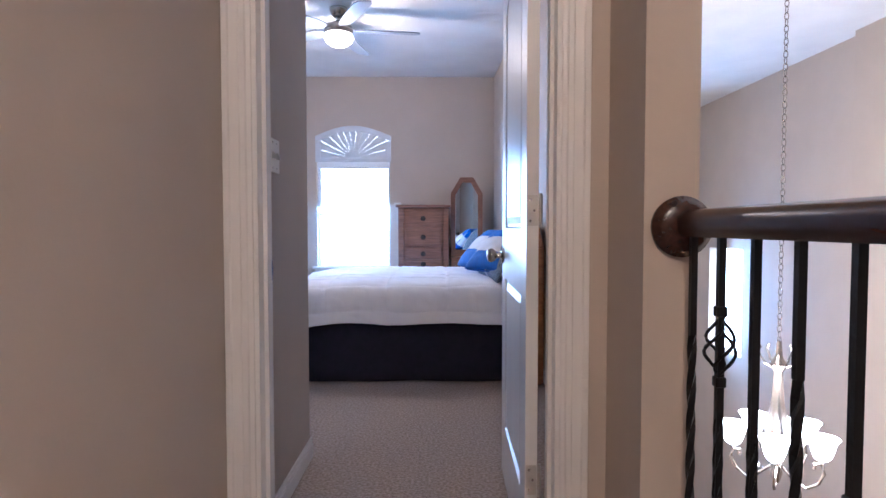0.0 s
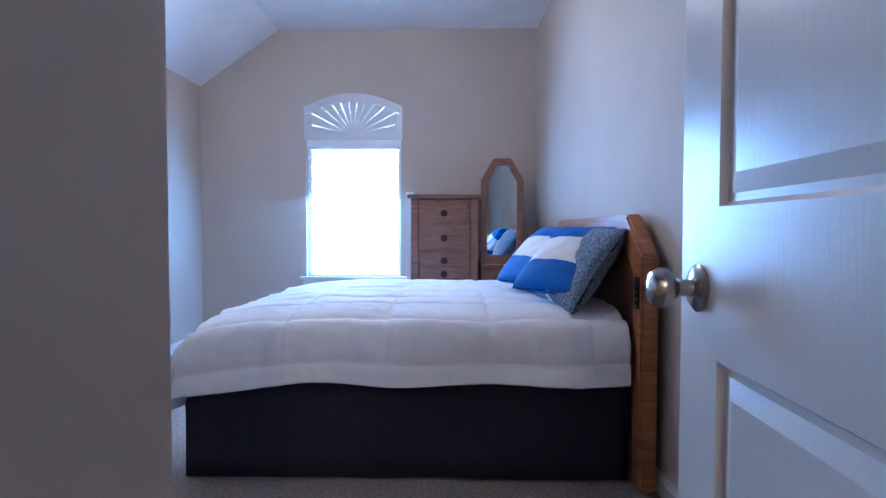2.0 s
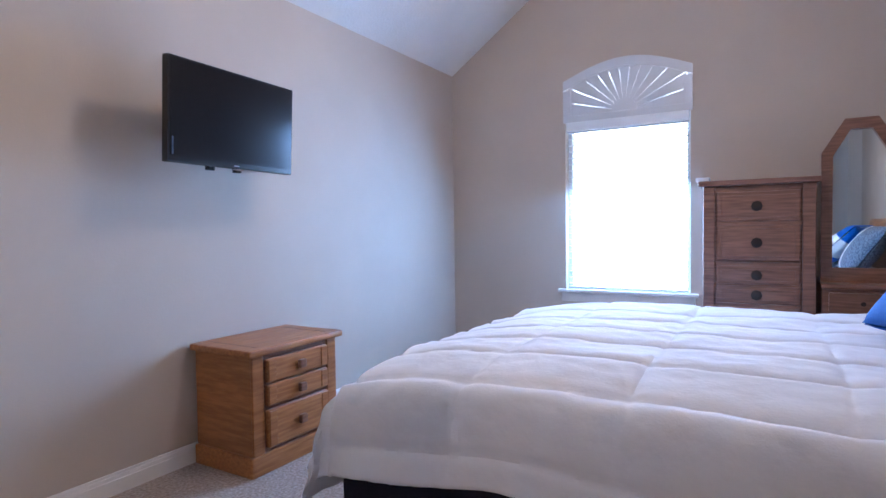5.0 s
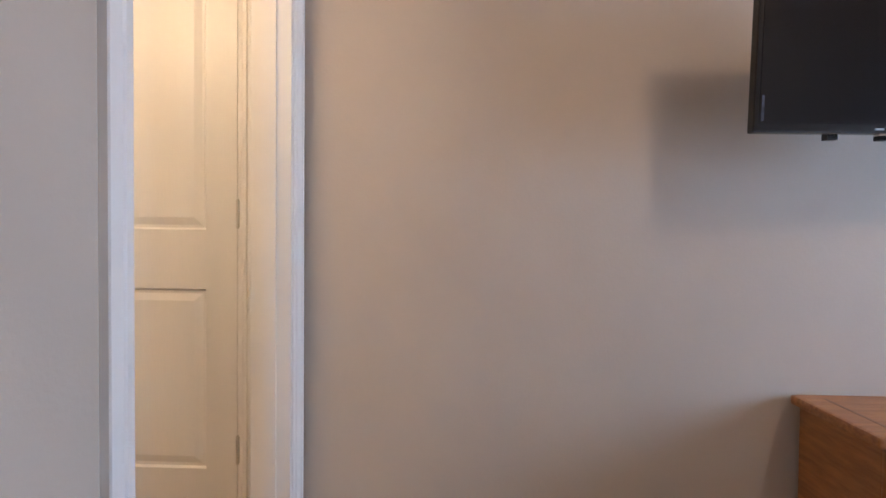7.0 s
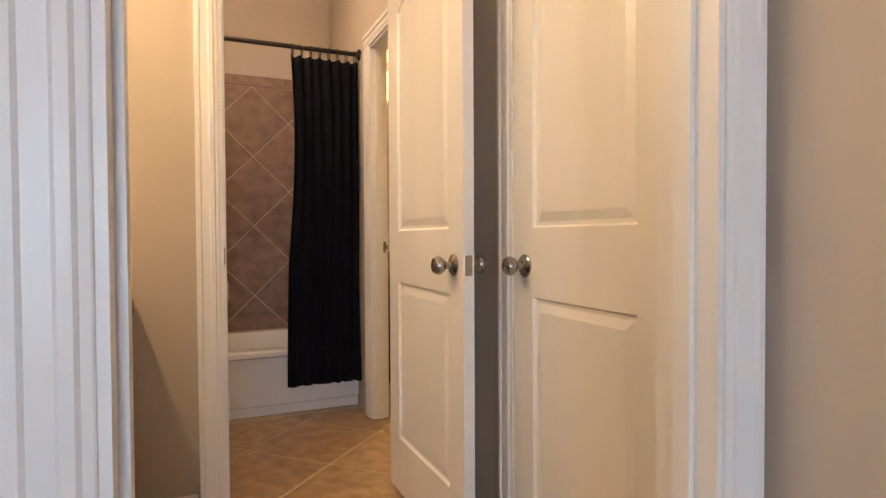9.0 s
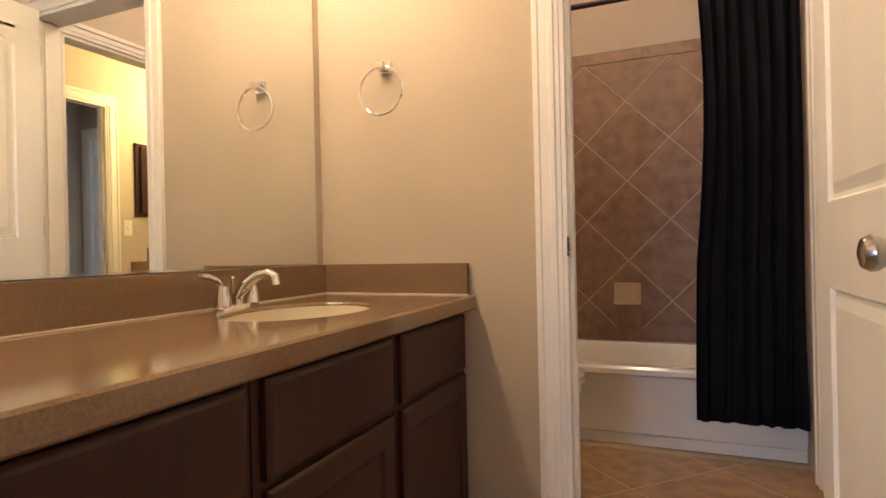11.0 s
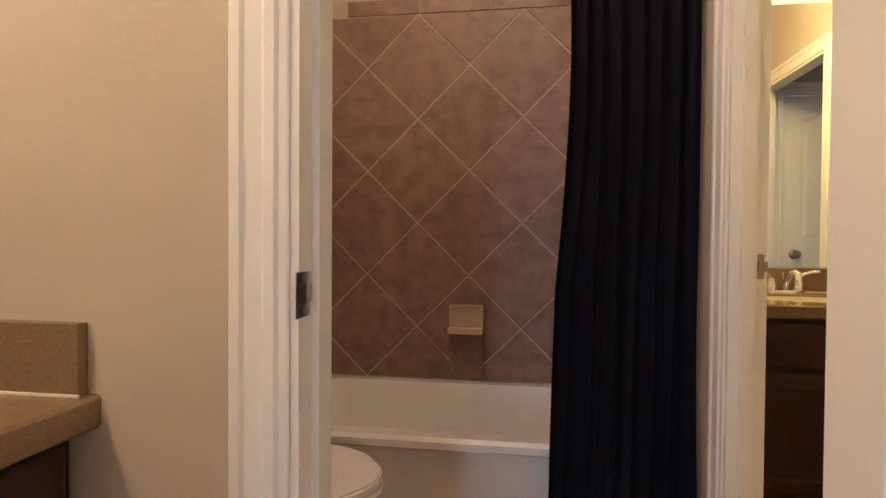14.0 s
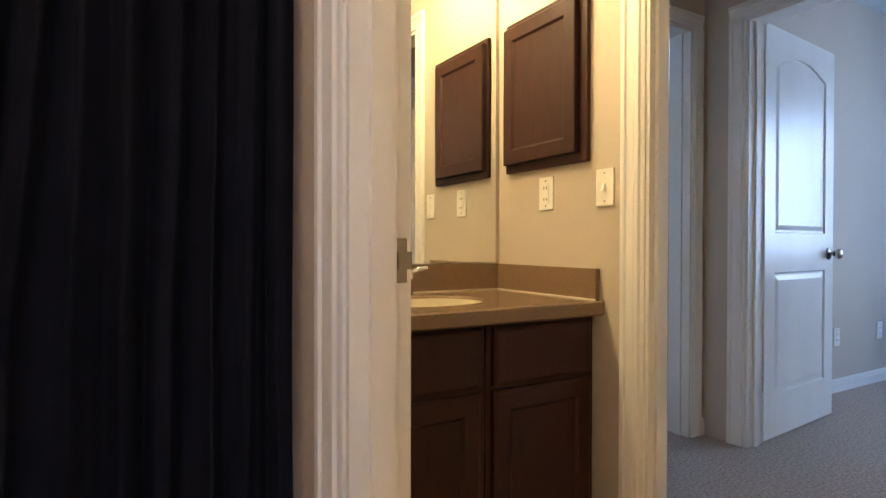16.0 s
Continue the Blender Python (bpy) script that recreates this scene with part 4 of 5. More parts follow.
bm_box(bm, (-0.255, -0.03, -0.03), (-0.06, 0.03, 0.03), 0.003)
bm_box(bm, (-0.06, -0.11, -0.208), (-0.035, -0.08, 0.11), 0.003)
bm_box(bm, (-0.06, 0.03, -0.208), (-0.035, 0.06, 0.11), 0.003)
part("wall_bracket", bm, M_BLACK, tv, "black steel wall bracket")

# ---- ceiling fan ----
fan = thing("ceiling_fan", (-0.13, 5.4, 0), "nickel ceiling fan with lit frosted bowl", "ceiling fan")
bm = bmesh.new()
bm_lathe(bm, [(0.03, 0), (0.055, 0.02), (0.07, 0.06), (0.07, 0.075)], (0, 0, CEIL - 0.075))
part("canopy", bm, M_NICKEL, fan, "", True)
bm = bmesh.new()
bm_tube(bm, (0, 0, 2.60), (0, 0, CEIL - 0.07), 0.014)
part("downrod", bm, M_NICKEL, fan, "", True)
bm = bmesh.new()
bm_lathe(bm, [(0.05, 0), (0.105, 0.01), (0.115, 0.04), (0.10, 0.075), (0.05, 0.10), (0.02, 0.115)], (0, 0, 2.51))
part("motor_housing", bm, M_NICKEL, fan, "", True)
bm = bmesh.new()
bm_lathe(bm, [(0.02, -0.075), (0.06, -0.068), (0.095, -0.045), (0.11, -0.015), (0.112, 0.0)], (0, 0, 2.505))
part("light_bowl", bm, M_GLOW, fan, "lit frosted glass bowl", True).visible_shadow = False
for k in range(5):
    a = radians(8 + 72 * k)
    bm = bmesh.new()
    pts = [(0.12, -0.035), (0.20, -0.055), (0.40, -0.068), (0.58, -0.07), (0.625, -0.05), (0.635, 0), (0.625, 0.05), (0.58, 0.07), (0.40, 0.068), (0.20, 0.055), (0.12, 0.035)]
    bm_prism(bm, pts, "z", -0.004, 0.004)
    b = part("blade", bm, M_FAN, fan, "grey fan blade")
    b.matrix_local = pose(0, 0, 2.555) @ Matrix.Rotation(a, 4, "Z") @ Matrix.Rotation(radians(11), 4, "X")

# ---- landing rail ----
rail = thing("stair_railing", (0, 0, 0), "dark wooden handrail on black iron balusters", "railing")
RX = 1.18
bm = bmesh.new()
prof = [(-0.030, 0.0), (-0.026, -0.02), (-0.022, -0.026), (0.022, -0.026), (0.026, -0.02), (0.030, 0.0), (0.029, 0.016), (0.018, 0.028), (0.0, 0.032), (-0.018, 0.028), (-0.029, 0.016)]
bm_prism(bm, [(RX + a, 1.035 + b) for a, b in prof], "y", -3.0, 2.165)
part("handrail", bm, M_RAIL, rail, "dark stained wooden handrail", True)
bm = bmesh.new()
bm_lathe(bm, [(0.066, 0), (0.067, 0.010), (0.060, 0.016), (0.056, 0.022), (0.048, 0.028), (0.02, 0.030)], (RX - 0.01, 2.184, 1.03), (0, -1, 0), 28)
part("rosette", bm, M_RAIL, rail, "round turned wall rosette", True)
boxes("curb", M_TRIM, ((1.12, -3.0, 0), (1.24, 2.184, 0.05)), parent=rail, bevel=0.004)
kk = 0
y = 2.14
while y > -1.6:
    bm = bmesh.new()
    s = 0.0065
    bm_box(bm, (RX - s, y - s, 0.80 if kk % 3 == 0 else 0.05), (RX + s, y + s, 1.012))
    if kk % 3 == 1:
        for zc in ((0.80,) if kk % 2 else (0.60,)):
            for q in range(4):
                pts = []
                for i in range(13):
                    f = i / 12
                    ang = q * math.pi / 2 + f * math.pi * 1.1
                    rr = 0.004 + 0.026 * math.sin(math.pi * f)
                    pts.append((RX + rr * math.cos(ang), y + rr * math.sin(ang), zc - 0.052 + 0.104 * f))
                bm_path(bm, pts, 0.0035, 6)
            for dz in (-0.068, 0.068):
                bm_box(bm, (RX - 0.010, y - 0.010, zc + dz - 0.010), (RX + 0.010, y + 0.010, zc + dz + 0.010), 0.002, 1)
    # twisted lower length
    n = 26
    zlo, zhi = (0.05, 0.80) if kk % 3 == 0 else (0.10, 0.66)
    rings = []
    for i in range(n + 1):
        z = zlo + (zhi - zlo) * i / n
        a0 = i * 0.55
        rings.append([bm.verts.new((RX + 0.0098 * math.cos(a0 + c * math.pi / 2), y + 0.0098 * math.sin(a0 + c * math.pi / 2), z)) for c in range(4)])
    for a, b in zip(rings, rings[1:]):
        for c in range(4):
            bm.faces.new((a[c], a[(c + 1) % 4], b[(c + 1) % 4], b[c]))
    part("baluster", bm, M_IRON, rail, "black wrought iron baluster with twist" if kk < 5 else "")
    y -= 0.118
    kk += 1

# ---- chandelier ----
chd = thing("chandelier", (2.47, 3.95, 0), "nickel chandelier with glowing bell shades", "chandelier")
bm = bmesh.new()
z = 0.42
i = 0
while z < 2.72:
    a = (0, 0.011) if i % 2 else (0.011, 0)
    pts = [(a[0] * math.cos(t), a[1] * math.cos(t), z + 0.021 * math.sin(t)) for t in [2 * math.pi * q / 10 for q in range(11)]]
    bm_path(bm, pts, 0.0028, 5)
    z += 0.033
    i += 1
part("chain", bm, M_NICKEL, chd, "grey metal chain")
bm = bmesh.new()
bm_lathe(bm, [(0.006, -0.36), (0.02, -0.34), (0.03, -0.30), (0.016, -0.24), (0.05, -0.14), (0.06, -0.05), (0.03, 0.10), (0.022, 0.25), (0.045, 0.29), (0.02, 0.33), (0.012, 0.42)], (0, 0, 0))
part("column", bm, M_NICKEL, chd, "turned nickel column", True)
for k in range(5):
    a = radians(20 + 72 * k)
    c, s_ = math.cos(a), math.sin(a)
    bm = bmesh.new()
    pts = []
    for r, zz in ((0.03, -0.26), (0.10, -0.32), (0.15, -0.33), (0.20, -0.29), (0.225, -0.23), (0.215, -0.18), (0.18, -0.19), (0.18, -0.22)):
        pts.append((c * r, s_ * r, zz))
    bm_path(bm, pts, 0.008, 8)
    pts = [(c * r, s_ * r, zz) for r, zz in ((0.02, 0.27), (0.07, 0.30), (0.10, 0.36), (0.085, 0.39))]
    leaf = bmesh.new()
    bm_path(leaf, pts, 0.006, 8)
    part("scroll_leaf", leaf, M_NICKEL, chd, "", True)
    arm = part("arm", bm, M_NICKEL, chd, "", True)
    bm = bmesh.new()
    bm_lathe(bm, [(0.025, 0), (0.04, 0.015), (0.052, 0.05), (0.06, 0.09), (0.078, 0.115)], (c * 0.215, s_ * 0.215, -0.16))
    sh = part("bell_shade", bm, M_GLOWB, arm, "lit frosted glass bell shade", True)
    sh.visible_shadow = False

# ---- vanities ----
def shaker(parent, u0, u1, z0, z1, y, name):
    """A cabinet front with a stepped edge and a recessed middle, facing +y."""
    bm = bmesh.new()
    pts = [(u0, z0), (u1, z0), (u1, z1), (u0, z1)]
    deep = 0.007 if z1 - z0 > 0.3 else 0.0
    fr = 0.055 if deep else 0.018
    inset_ring(bm, pts, ((0, 0.020), (0.0, 0.006), (0.006, 0.002), (0.012, 0.0), (fr, 0.0), (fr + 0.010, deep), (fr + 0.02, deep)), lambda u, z, d: (u, y - d, z))
    return part(name, bm, M_ESPRESSO, parent)


def vanity(m, length, units, sink_u, ends, label, faucet_label):
    """Cabinet units, worktop with an oval sink, splash and faucet. Length along x, depth along +y from the wall."""
    D = 0.53
    top, th = 0.790, 0.046
    for k, (u0, u1) in enumerate(units):
        root = thing("vanity_cabinet", (0, 0, 0), label, "cabinet", "vanity units")
        boxes("body", M_ESPRESSO, ((u0, 0.0, 0.09), (u1, D - 0.03, top - th)), parent=root)
        boxes("face_frame", M_ESPRESSO, ((u0, D - 0.03, 0.09), (u0 + 0.035, D - 0.012, top - th)), ((u1 - 0.035, D - 0.03, 0.09), (u1, D - 0.012, top - th)), ((u0 + 0.035, D - 0.03, top - th - 0.03), (u1 - 0.035, D - 0.012, top - th)), ((u0 + 0.035, D - 0.03, 0.545), (u1 - 0.035, D - 0.012, 0.575)), parent=root)
        boxes("toe_kick", M_ESPRESSO, ((u0, 0.0, 0.0), (u1, D - 0.09, 0.09)), parent=root)
        shaker(root, u0 + 0.02, u1 - 0.02, 0.567, top - th - 0.012, D + 0.006, "drawer_front")
        shaker(root, u0 + 0.02, u1 - 0.02, 0.12, 0.552, D + 0.006, "cabinet_door")
        root.matrix_world = m
    wt = thing("worktop", (0, 0, 0), "speckled brown quartz vanity worktop", "worktop")
    bm = bmesh.new()
    n = 64
    dx0, dx1, dy0, dy1 = 0.0, length, 0.0, D + 0.028
    sc = (sink_u, 0.275)
    sa, sb = 0.215, 0.16
    angs = [2 * math.pi * i / n for i in range(n)]
    for cx, cy in ((dx0, dy0), (dx1, dy0), (dx1, dy1), (dx0, dy1)):
        a = math.atan2(cy - sc[1], cx - sc[0]) % (2 * math.pi)
        j = min(range(n), key=lambda q: abs(angs[q] - a))
        angs[j] = a
    hole, rim = [], []
    for a in angs:
        c, s2 = math.cos(a), math.sin(a)
        r = 1 / math.sqrt((c / sa) ** 2 + (s2 / sb) ** 2)
        hole.append((sc[0] + r * c, sc[1] + r * s2))
        tx = (dx1 - sc[0]) / c if c > 1e-9 else (dx0 - sc[0]) / c if c < -1e-9 else 1e9
        ty = (dy1 - sc[1]) / s2 if s2 > 1e-9 else (dy0 - sc[1]) / s2 if s2 < -1e-9 else 1e9
        q = min(tx, ty)
        rim.append((sc[0] + q * c, sc[1] + q * s2))
    b = 0.005
    def inner(p):
        return (min(max(p[0], dx0), dx1), min(p[1], dy1 - b))
    loops = [[(p[0], p[1], top - th) for p in hole], [(p[0], p[1], top - 0.006) for p in hole], [(sc[0] + (p[0] - sc[0]) * 1.025, sc[1] + (p[1] - sc[1]) * 1.025, top) for p in hole], [(*inner(p), top) for p in rim], [(p[0], p[1], top - b) for p in rim], [(p[0], p[1], top - th + b) for p in rim], [(*inner(p), top - th) for p in rim]]
    vl = [[bm.verts.new(v) for v in lp] for lp in loops]
    vl.append(vl[0])
    for a, c in zip(vl, vl[1:]):
        for i in range(n):
            j = (i + 1) % n
            bm.faces.new((a[i], a[j], c[j], c[i]))
    part("slab", bm, M_COUNTER, wt)
    boxes("backsplash", M_COUNTER, ((0.0, 0.0, top), (length, 0.02, top + 0.100)), parent=wt, bevel=0.002)
    for e in ends:
        x0, x1 = (0.0, 0.02) if e == 0 else (length - 0.02, length)
        boxes("side_splash", M_COUNTER, ((x0, 0.02, top), (x1, D + 0.008, top + 0.100)), parent=wt, bevel=0.002)
    boxes("caulk_bead", M_CAULK, ((0.02, 0.0195, top), (length, 0.0245, top + 0.004)), parent=wt, label="pale caulk bead", bevel=0.001)
    for e in ends:
        x0, x1 = (0.0195, 0.0245) if e == 0 else (length - 0.0245, length - 0.0195)
        boxes("caulk_bead", M_CAULK, ((x0, 0.0245, top), (x1, D + 0.012, top + 0.004)), parent=wt, label="pale caulk bead", bevel=0.001)
    wt.matrix_world = m
    sk2 = thing("sink", (0, 0, 0), "cream oval undermount sink", "sink")
    bm = bmesh.new()
    rings = []
    for f, z in ((0.998, top - 0.010), (0.98, top - 0.009), (0.95, top - th + 0.006), (0.86, top - th - 0.03), (0.70, top - th - 0.075), (0.45, top - th - 0.115), (0.12, top - th - 0.135)):
        rings.append([bm.verts.new((sc[0] + f * (h[0] - sc[0]), sc[1] + f * (h[1] - sc[1]), z)) for h in hole])
    for a, c in zip(rings, rings[1:]):
        for i in range(n):
            j = (i + 1) % n
            bm.faces.new((a[i], a[j], c[j], c[i]))
    bm.faces.new(rings[-1])
    part("basin", bm, M_SINK, sk2, "", True)
    bm = bmesh.new()
    bm_lathe(bm, [(0.022, 0), (0.022, 0.003), (0.010, 0.005)], (sc[0], sc[1], top - th - 0.1348))
    part("drain", bm, M_CHROME, sk2, "chrome drain", True)
    sk2.matrix_world = m
    fc = thing("faucet", (0, 0, 0), faucet_label, "faucet")
    fy = 0.072
    bm = bmesh.new()
    bm_prism(bm, [(sink_u + 0.078 * math.cos(t) * (1 if abs(math.cos(t)) < 0.9 else 1.0), fy + 0.028 * math.sin(t)) for t in [2 * math.pi * q / 28 for q in range(28)]], "z", top, top + 0.014, 0.004)
    part("base", bm, M_CHROME, fc, "", True)
    bm = bmesh.new()
    bm_path(bm, [(sink_u, fy, top + 0.01), (sink_u, fy + 0.004, top + 0.035), (sink_u, fy + 0.03, top + 0.062), (sink_u, fy + 0.07, top + 0.085), (sink_u, fy + 0.105, top + 0.092), (sink_u, fy + 0.120, top + 0.085), (sink_u, fy + 0.124, top + 0.062)], 0.0135, 12)
    part("spout", bm, M_CHROME, fc, "", True)
    bm = bmesh.new()
    bm_tube(bm, (sink_u, fy - 0.014, top + 0.01), (sink_u, fy - 0.014, top + 0.075), 0.0025)
    bm_lathe(bm, [(0.002, 0), (0.006, 0.004), (0.004, 0.010)], (sink_u, fy - 0.014, top + 0.075), seg=10)
    part("lift_rod", bm, M_CHROME, fc, "", True)
    for sg in (-1, 1):
        bm = bmesh.new()
        hx = sink_u + sg * 0.052
        bm_lathe(bm, [(0.024, 0), (0.023, 0.016), (0.018, 0.035), (0.016, 0.05)], (hx, fy, top + 0.012))
        bm_path(bm, [(hx, fy, top + 0.055), (hx + sg * 0.02, fy, top + 0.078), (hx + sg * 0.05, fy + 0.004, top + 0.088), (hx + sg * 0.078, fy + 0.008, top + 0.09)], 0.0085, 10)
        part("handle", bm, M_CHROME, fc, "chrome lever handle", True)
    fc.matrix_world = m


m1 = pose(-0.075, TN, 0, 0, 0, 90)
vanity(m1, OPS - TN - 0.002, ((0.012, 0.485), (0.49, 0.965), (0.97, 1.435)), 0.505, (0,), "espresso-stained vanity cabinet with drawer and door", "chrome two-handle faucet on the vanity")
m2 = pose(V2W + 0.001, -0.05, 0)
vanity(m2, 0.98, ((0.012, 0.425), (0.43, 0.965)), 0.50, (0,), "espresso vanity cabinet in the yellow-lit room", "chrome two-handle faucet at the second sink")


def wall_mirror(m, w, z0, z1, label):
    root = thing("vanity_mirror", (0, 0, 0), label, "mirror")
    boxes("glass", M_MIRROR, ((0, 0.002, z0), (w, 0.007, z1)), parent=root)
    boxes("edge_channel", M_CHROME, ((0, 0.0015, z0 - 0.006), (w, 0.009, z0)), parent=root)
    root.matrix_world = m


wall_mirror(pose(-0.07, TN + 0.045, 0, 0, 0, 90), 1.367, 0.90, 2.02, "large frameless mirror over the vanity")
wall_mirror(pose(V2W + 0.022, -0.05, 0), 0.93, 0.90, 2.02, "frameless mirror over the second vanity")


def vanity_light(m, us, label):
    root = thing("vanity_light", (0, 0, 0), label, "wall light")
    boxes("back_bar", M_NICKEL, ((us[0] - 0.1, 0.0, 2.24), (us[-1] + 0.1, 0.02, 2.32)), parent=root, bevel=0.006)
    for u in us:
        bm = bmesh.new()
        bm_path(bm, [(u, 0.02, 2.28), (u, 0.07, 2.29), (u, 0.11, 2.28), (u, 0.12, 2.25)], 0.008, 8)
        arm = part("arm", bm, M_NICKEL, root, "", True)
        bm = bmesh.new()
        bm_lathe(bm, [(0.055, -0.12), (0.06, -0.08), (0.045, -0.02), (0.025, 0.0)], (u, 0.12, 2.255))
        part("glass_shade", bm, M_GLOW, arm, "lit frosted glass shade", True).visible_shadow = False
    root.matrix_world = m


vanity_light(m1, (0.365, 0.715, 1.065), "three-shade nickel light over the vanity")
vanity_light(m2, (0.23, 0.53, 0.80), "three-shade nickel light over the second vanity")

# towel ring
tr = thing("towel_ring", (-0.335, TN, 1.54), "chrome towel ring on the wall", "towel ring")
boxes("mount", M_CHROME, ((-0.022, 0.0, -0.022), (0.022, 0.012, 0.022)), parent=tr, bevel=0.004)
bm = bmesh.new()
bm_box(bm, (-0.012, 0.012, -0.015), (0.012, 0.05, 0.010), 0.003)
part("arm", bm, M_CHROME, tr)
bm = bmesh.new()
bm_path(bm, [(0.078 * math.sin(2 * math.pi * i / 40), 0.038, -0.085 + 0.078 * math.cos(2 * math.pi * i / 40)) for i in range(41)], 0.0045, 8)
part("ring", bm, M_CHROME, tr, "", True)

# medicine cabinet
mc = thing("medicine_cabinet", (0, 0, 0), "espresso wood medicine cabinet on the wall", "cabinet")
boxes("frame", M_ESPRESSO, ((V2W, 0.018, 1.235), (V2W + 0.018, 0.445, 1.80)), parent=mc, bevel=0.004)
bm = bmesh.new()
inset_ring(bm, [(0.028, 1.265), (0.41, 1.265), (0.41, 1.775), (0.028, 1.775)], ((0, 0.022), (0, 0.003), (0.003, 0), (0.05, 0), (0.058, 0.007), (0.07, 0.007)), lambda u, z, d: (V2W + 0.040 - d, u, z))
part("door", bm, M_ESPRESSO, mc, "recessed-panel cabinet door")

# ---- tub ----
tub = thing("bathtub", (0, 0, 0), "white enamel alcove bathtub", "bathtub")
tx0, tx1, ty0, ty1, tz = BW + 0.002, TUBE - 0.014, 0.082, 0.83, 0.376


def rrect(x0, x1, y0, y1, r, k=8):
    pts = []
    for cx, cy, a0 in ((x1 - r, y1 - r, 0), (x0 + r, y1 - r, 90), (x0 + r, y0 + r, 180), (x1 - r, y0 + r, 270)):
        for i in range(k + 1):
            a = radians(a0 + 90 * i / k)
            pts.append((cx + r * math.cos(a), cy + r * math.sin(a)))
    return pts


bm = bmesh.new()
loops = []
for x0, x1, y0, y1, r, z in ((tx0, tx1, ty0, ty1 - 0.058, 0.004, 0.0), (tx0, tx1, ty0, ty1 - 0.058, 0.004, 0.05), (tx0, tx1, ty0, ty1 - 0.042, 0.004, 0.062), (tx0, tx1, ty0, ty1 - 0.02, 0.004, tz - 0.045), (tx0, tx1, ty0, ty1, 0.006, tz - 0.035), (tx0, tx1, ty0, ty1, 0.010, tz - 0.012), (tx0 + 0.006, tx1 - 0.006, ty0 + 0.006, ty1 - 0.012, 0.012, tz), (tx0 + 0.09, tx1 - 0.07, ty0 + 0.055, ty1 - 0.075, 0.13, tz), (tx0 + 0.10, tx1 - 0.08, ty0 + 0.065, ty1 - 0.085, 0.13, tz - 0.015), (tx0 + 0.15, tx1 - 0.11, ty0 + 0.10, ty1 - 0.12, 0.13, 0.15), (tx0 + 0.21, tx1 - 0.15, ty0 + 0.14, ty1 - 0.16, 0.12, 0.075)):
    loops.append([bm.verts.new((p[0], p[1], z)) for p in rrect(x0, x1, y0, y1, r)])
for a, b in zip(loops, loops[1:]):
    for i in range(len(a)):
        j = (i + 1) % len(a)
        bm.faces.new((a[i], a[j], b[j], b[i]))
bm.faces.new(loops[-1])
part("shell", bm, M_WHITE, tub, "", True)
bm = bmesh.new()
bm_lathe(bm, [(0.036, 0), (0.036, 0.006), (0.02, 0.01)], (tx1 - 0.088, 0.44, 0.325), (-1, 0, 0.15))
part("overflow_plate", bm, M_CHROME, tub, "chrome overflow plate", True)
tf = thing("tub_faucet", (0, 0, 0), "chrome tub spout and lever valve", "faucet")
bm = bmesh.new()
FY = 0.376
bm_lathe(bm, [(0.030, 0), (0.030, 0.006), (0.024, 0.012), (0.0235, 0.10), (0.021, 0.135), (0.014, 0.142)], (TUBE - 0.012, FY, 0.592), (-1, 0, 0), 18)
bm_box(bm, (TUBE - 0.145, FY - 0.014, 0.567), (TUBE - 0.115, FY + 0.014, 0.585), 0.004)
part("spout", bm, M_CHROME, tf, "", True)
bm = bmesh.new()
bm_lathe(bm, [(0.005, 0), (0.005, 0.014), (0.009, 0.018), (0.008, 0.026)], (TUBE - 0.128, FY, 0.612), (0, 0, 1), 12)
part("diverter_knob", bm, M_CHROME, tf, "", True)
bm = bmesh.new()
bm_lathe(bm, [(0.085, 0), (0.084, 0.005), (0.074, 0.010), (0.045, 0.013), (0.03, 0.016)], (TUBE - 0.012, FY, 0.783), (-1, 0, 0), 28)
part("escutcheon", bm, M_CHROME, tf, "round chrome escutcheon", True)
bm = bmesh.new()
bm_lathe(bm, [(0.027, 0), (0.026, 0.045), (0.020, 0.060), (0.013, 0.066), (0.011, 0.12), (0.008, 0.132)], (TUBE - 0.026, FY, 0.783), (-1, 0, 0), 18)
part("lever", bm, M_CHROME, tf, "chrome lever handle", True)

# ceiling lamp of the tub room, and an added unseen one over the landing
for _x, _y, _z, _l in ((-0.95, 1.30, 2.72, "frosted dome light on the bathroom ceiling"), (0.65, -0.4, 2.75, "added unseen dome light over the landing")):
    cl2 = thing("ceiling_light", (_x, _y, _z), _l, "ceiling light")
    bm = bmesh.new()
    bm_lathe(bm, [(0.16, -0.025), (0.165, -0.012), (0.15, 0.0)], (0, 0, 0), seg=28)
    part("frame", bm, M_NICKEL, cl2, "", True)
    bm = bmesh.new()
    bm_lathe(bm, [(0.02, -0.105), (0.08, -0.09), (0.125, -0.06), (0.148, -0.025)], (0, 0, 0), seg=28)
    part("dome", bm, M_GLOW, cl2, "lit frosted glass dome", True).visible_shadow = False

# soap dish
sd = thing("soap_dish", (-0.945, 0.085, 0.655), "tan ceramic soap dish on tiled wall", "soap dish")
for _n, _lo, _hi in (("back_plate", (-0.075, 0.0, -0.06), (0.075, 0.012, 0.062)), ("top_lip", (-0.075, 0.010, 0.050), (0.075, 0.028, 0.0625)), ("side_lip", (-0.0755, 0.010, -0.045), (-0.064, 0.03, 0.055)), ("side_lip", (0.064, 0.010, -0.045), (0.0755, 0.03, 0.055)), ("tray", (-0.075, 0.010, -0.0605), (0.075, 0.075, -0.047)), ("tray_lip", (-0.0752, 0.064, -0.05), (0.0752, 0.0755, -0.032))):
    boxes(_n, M_SOAP, (_lo, _hi), parent=sd, bevel=0.004)
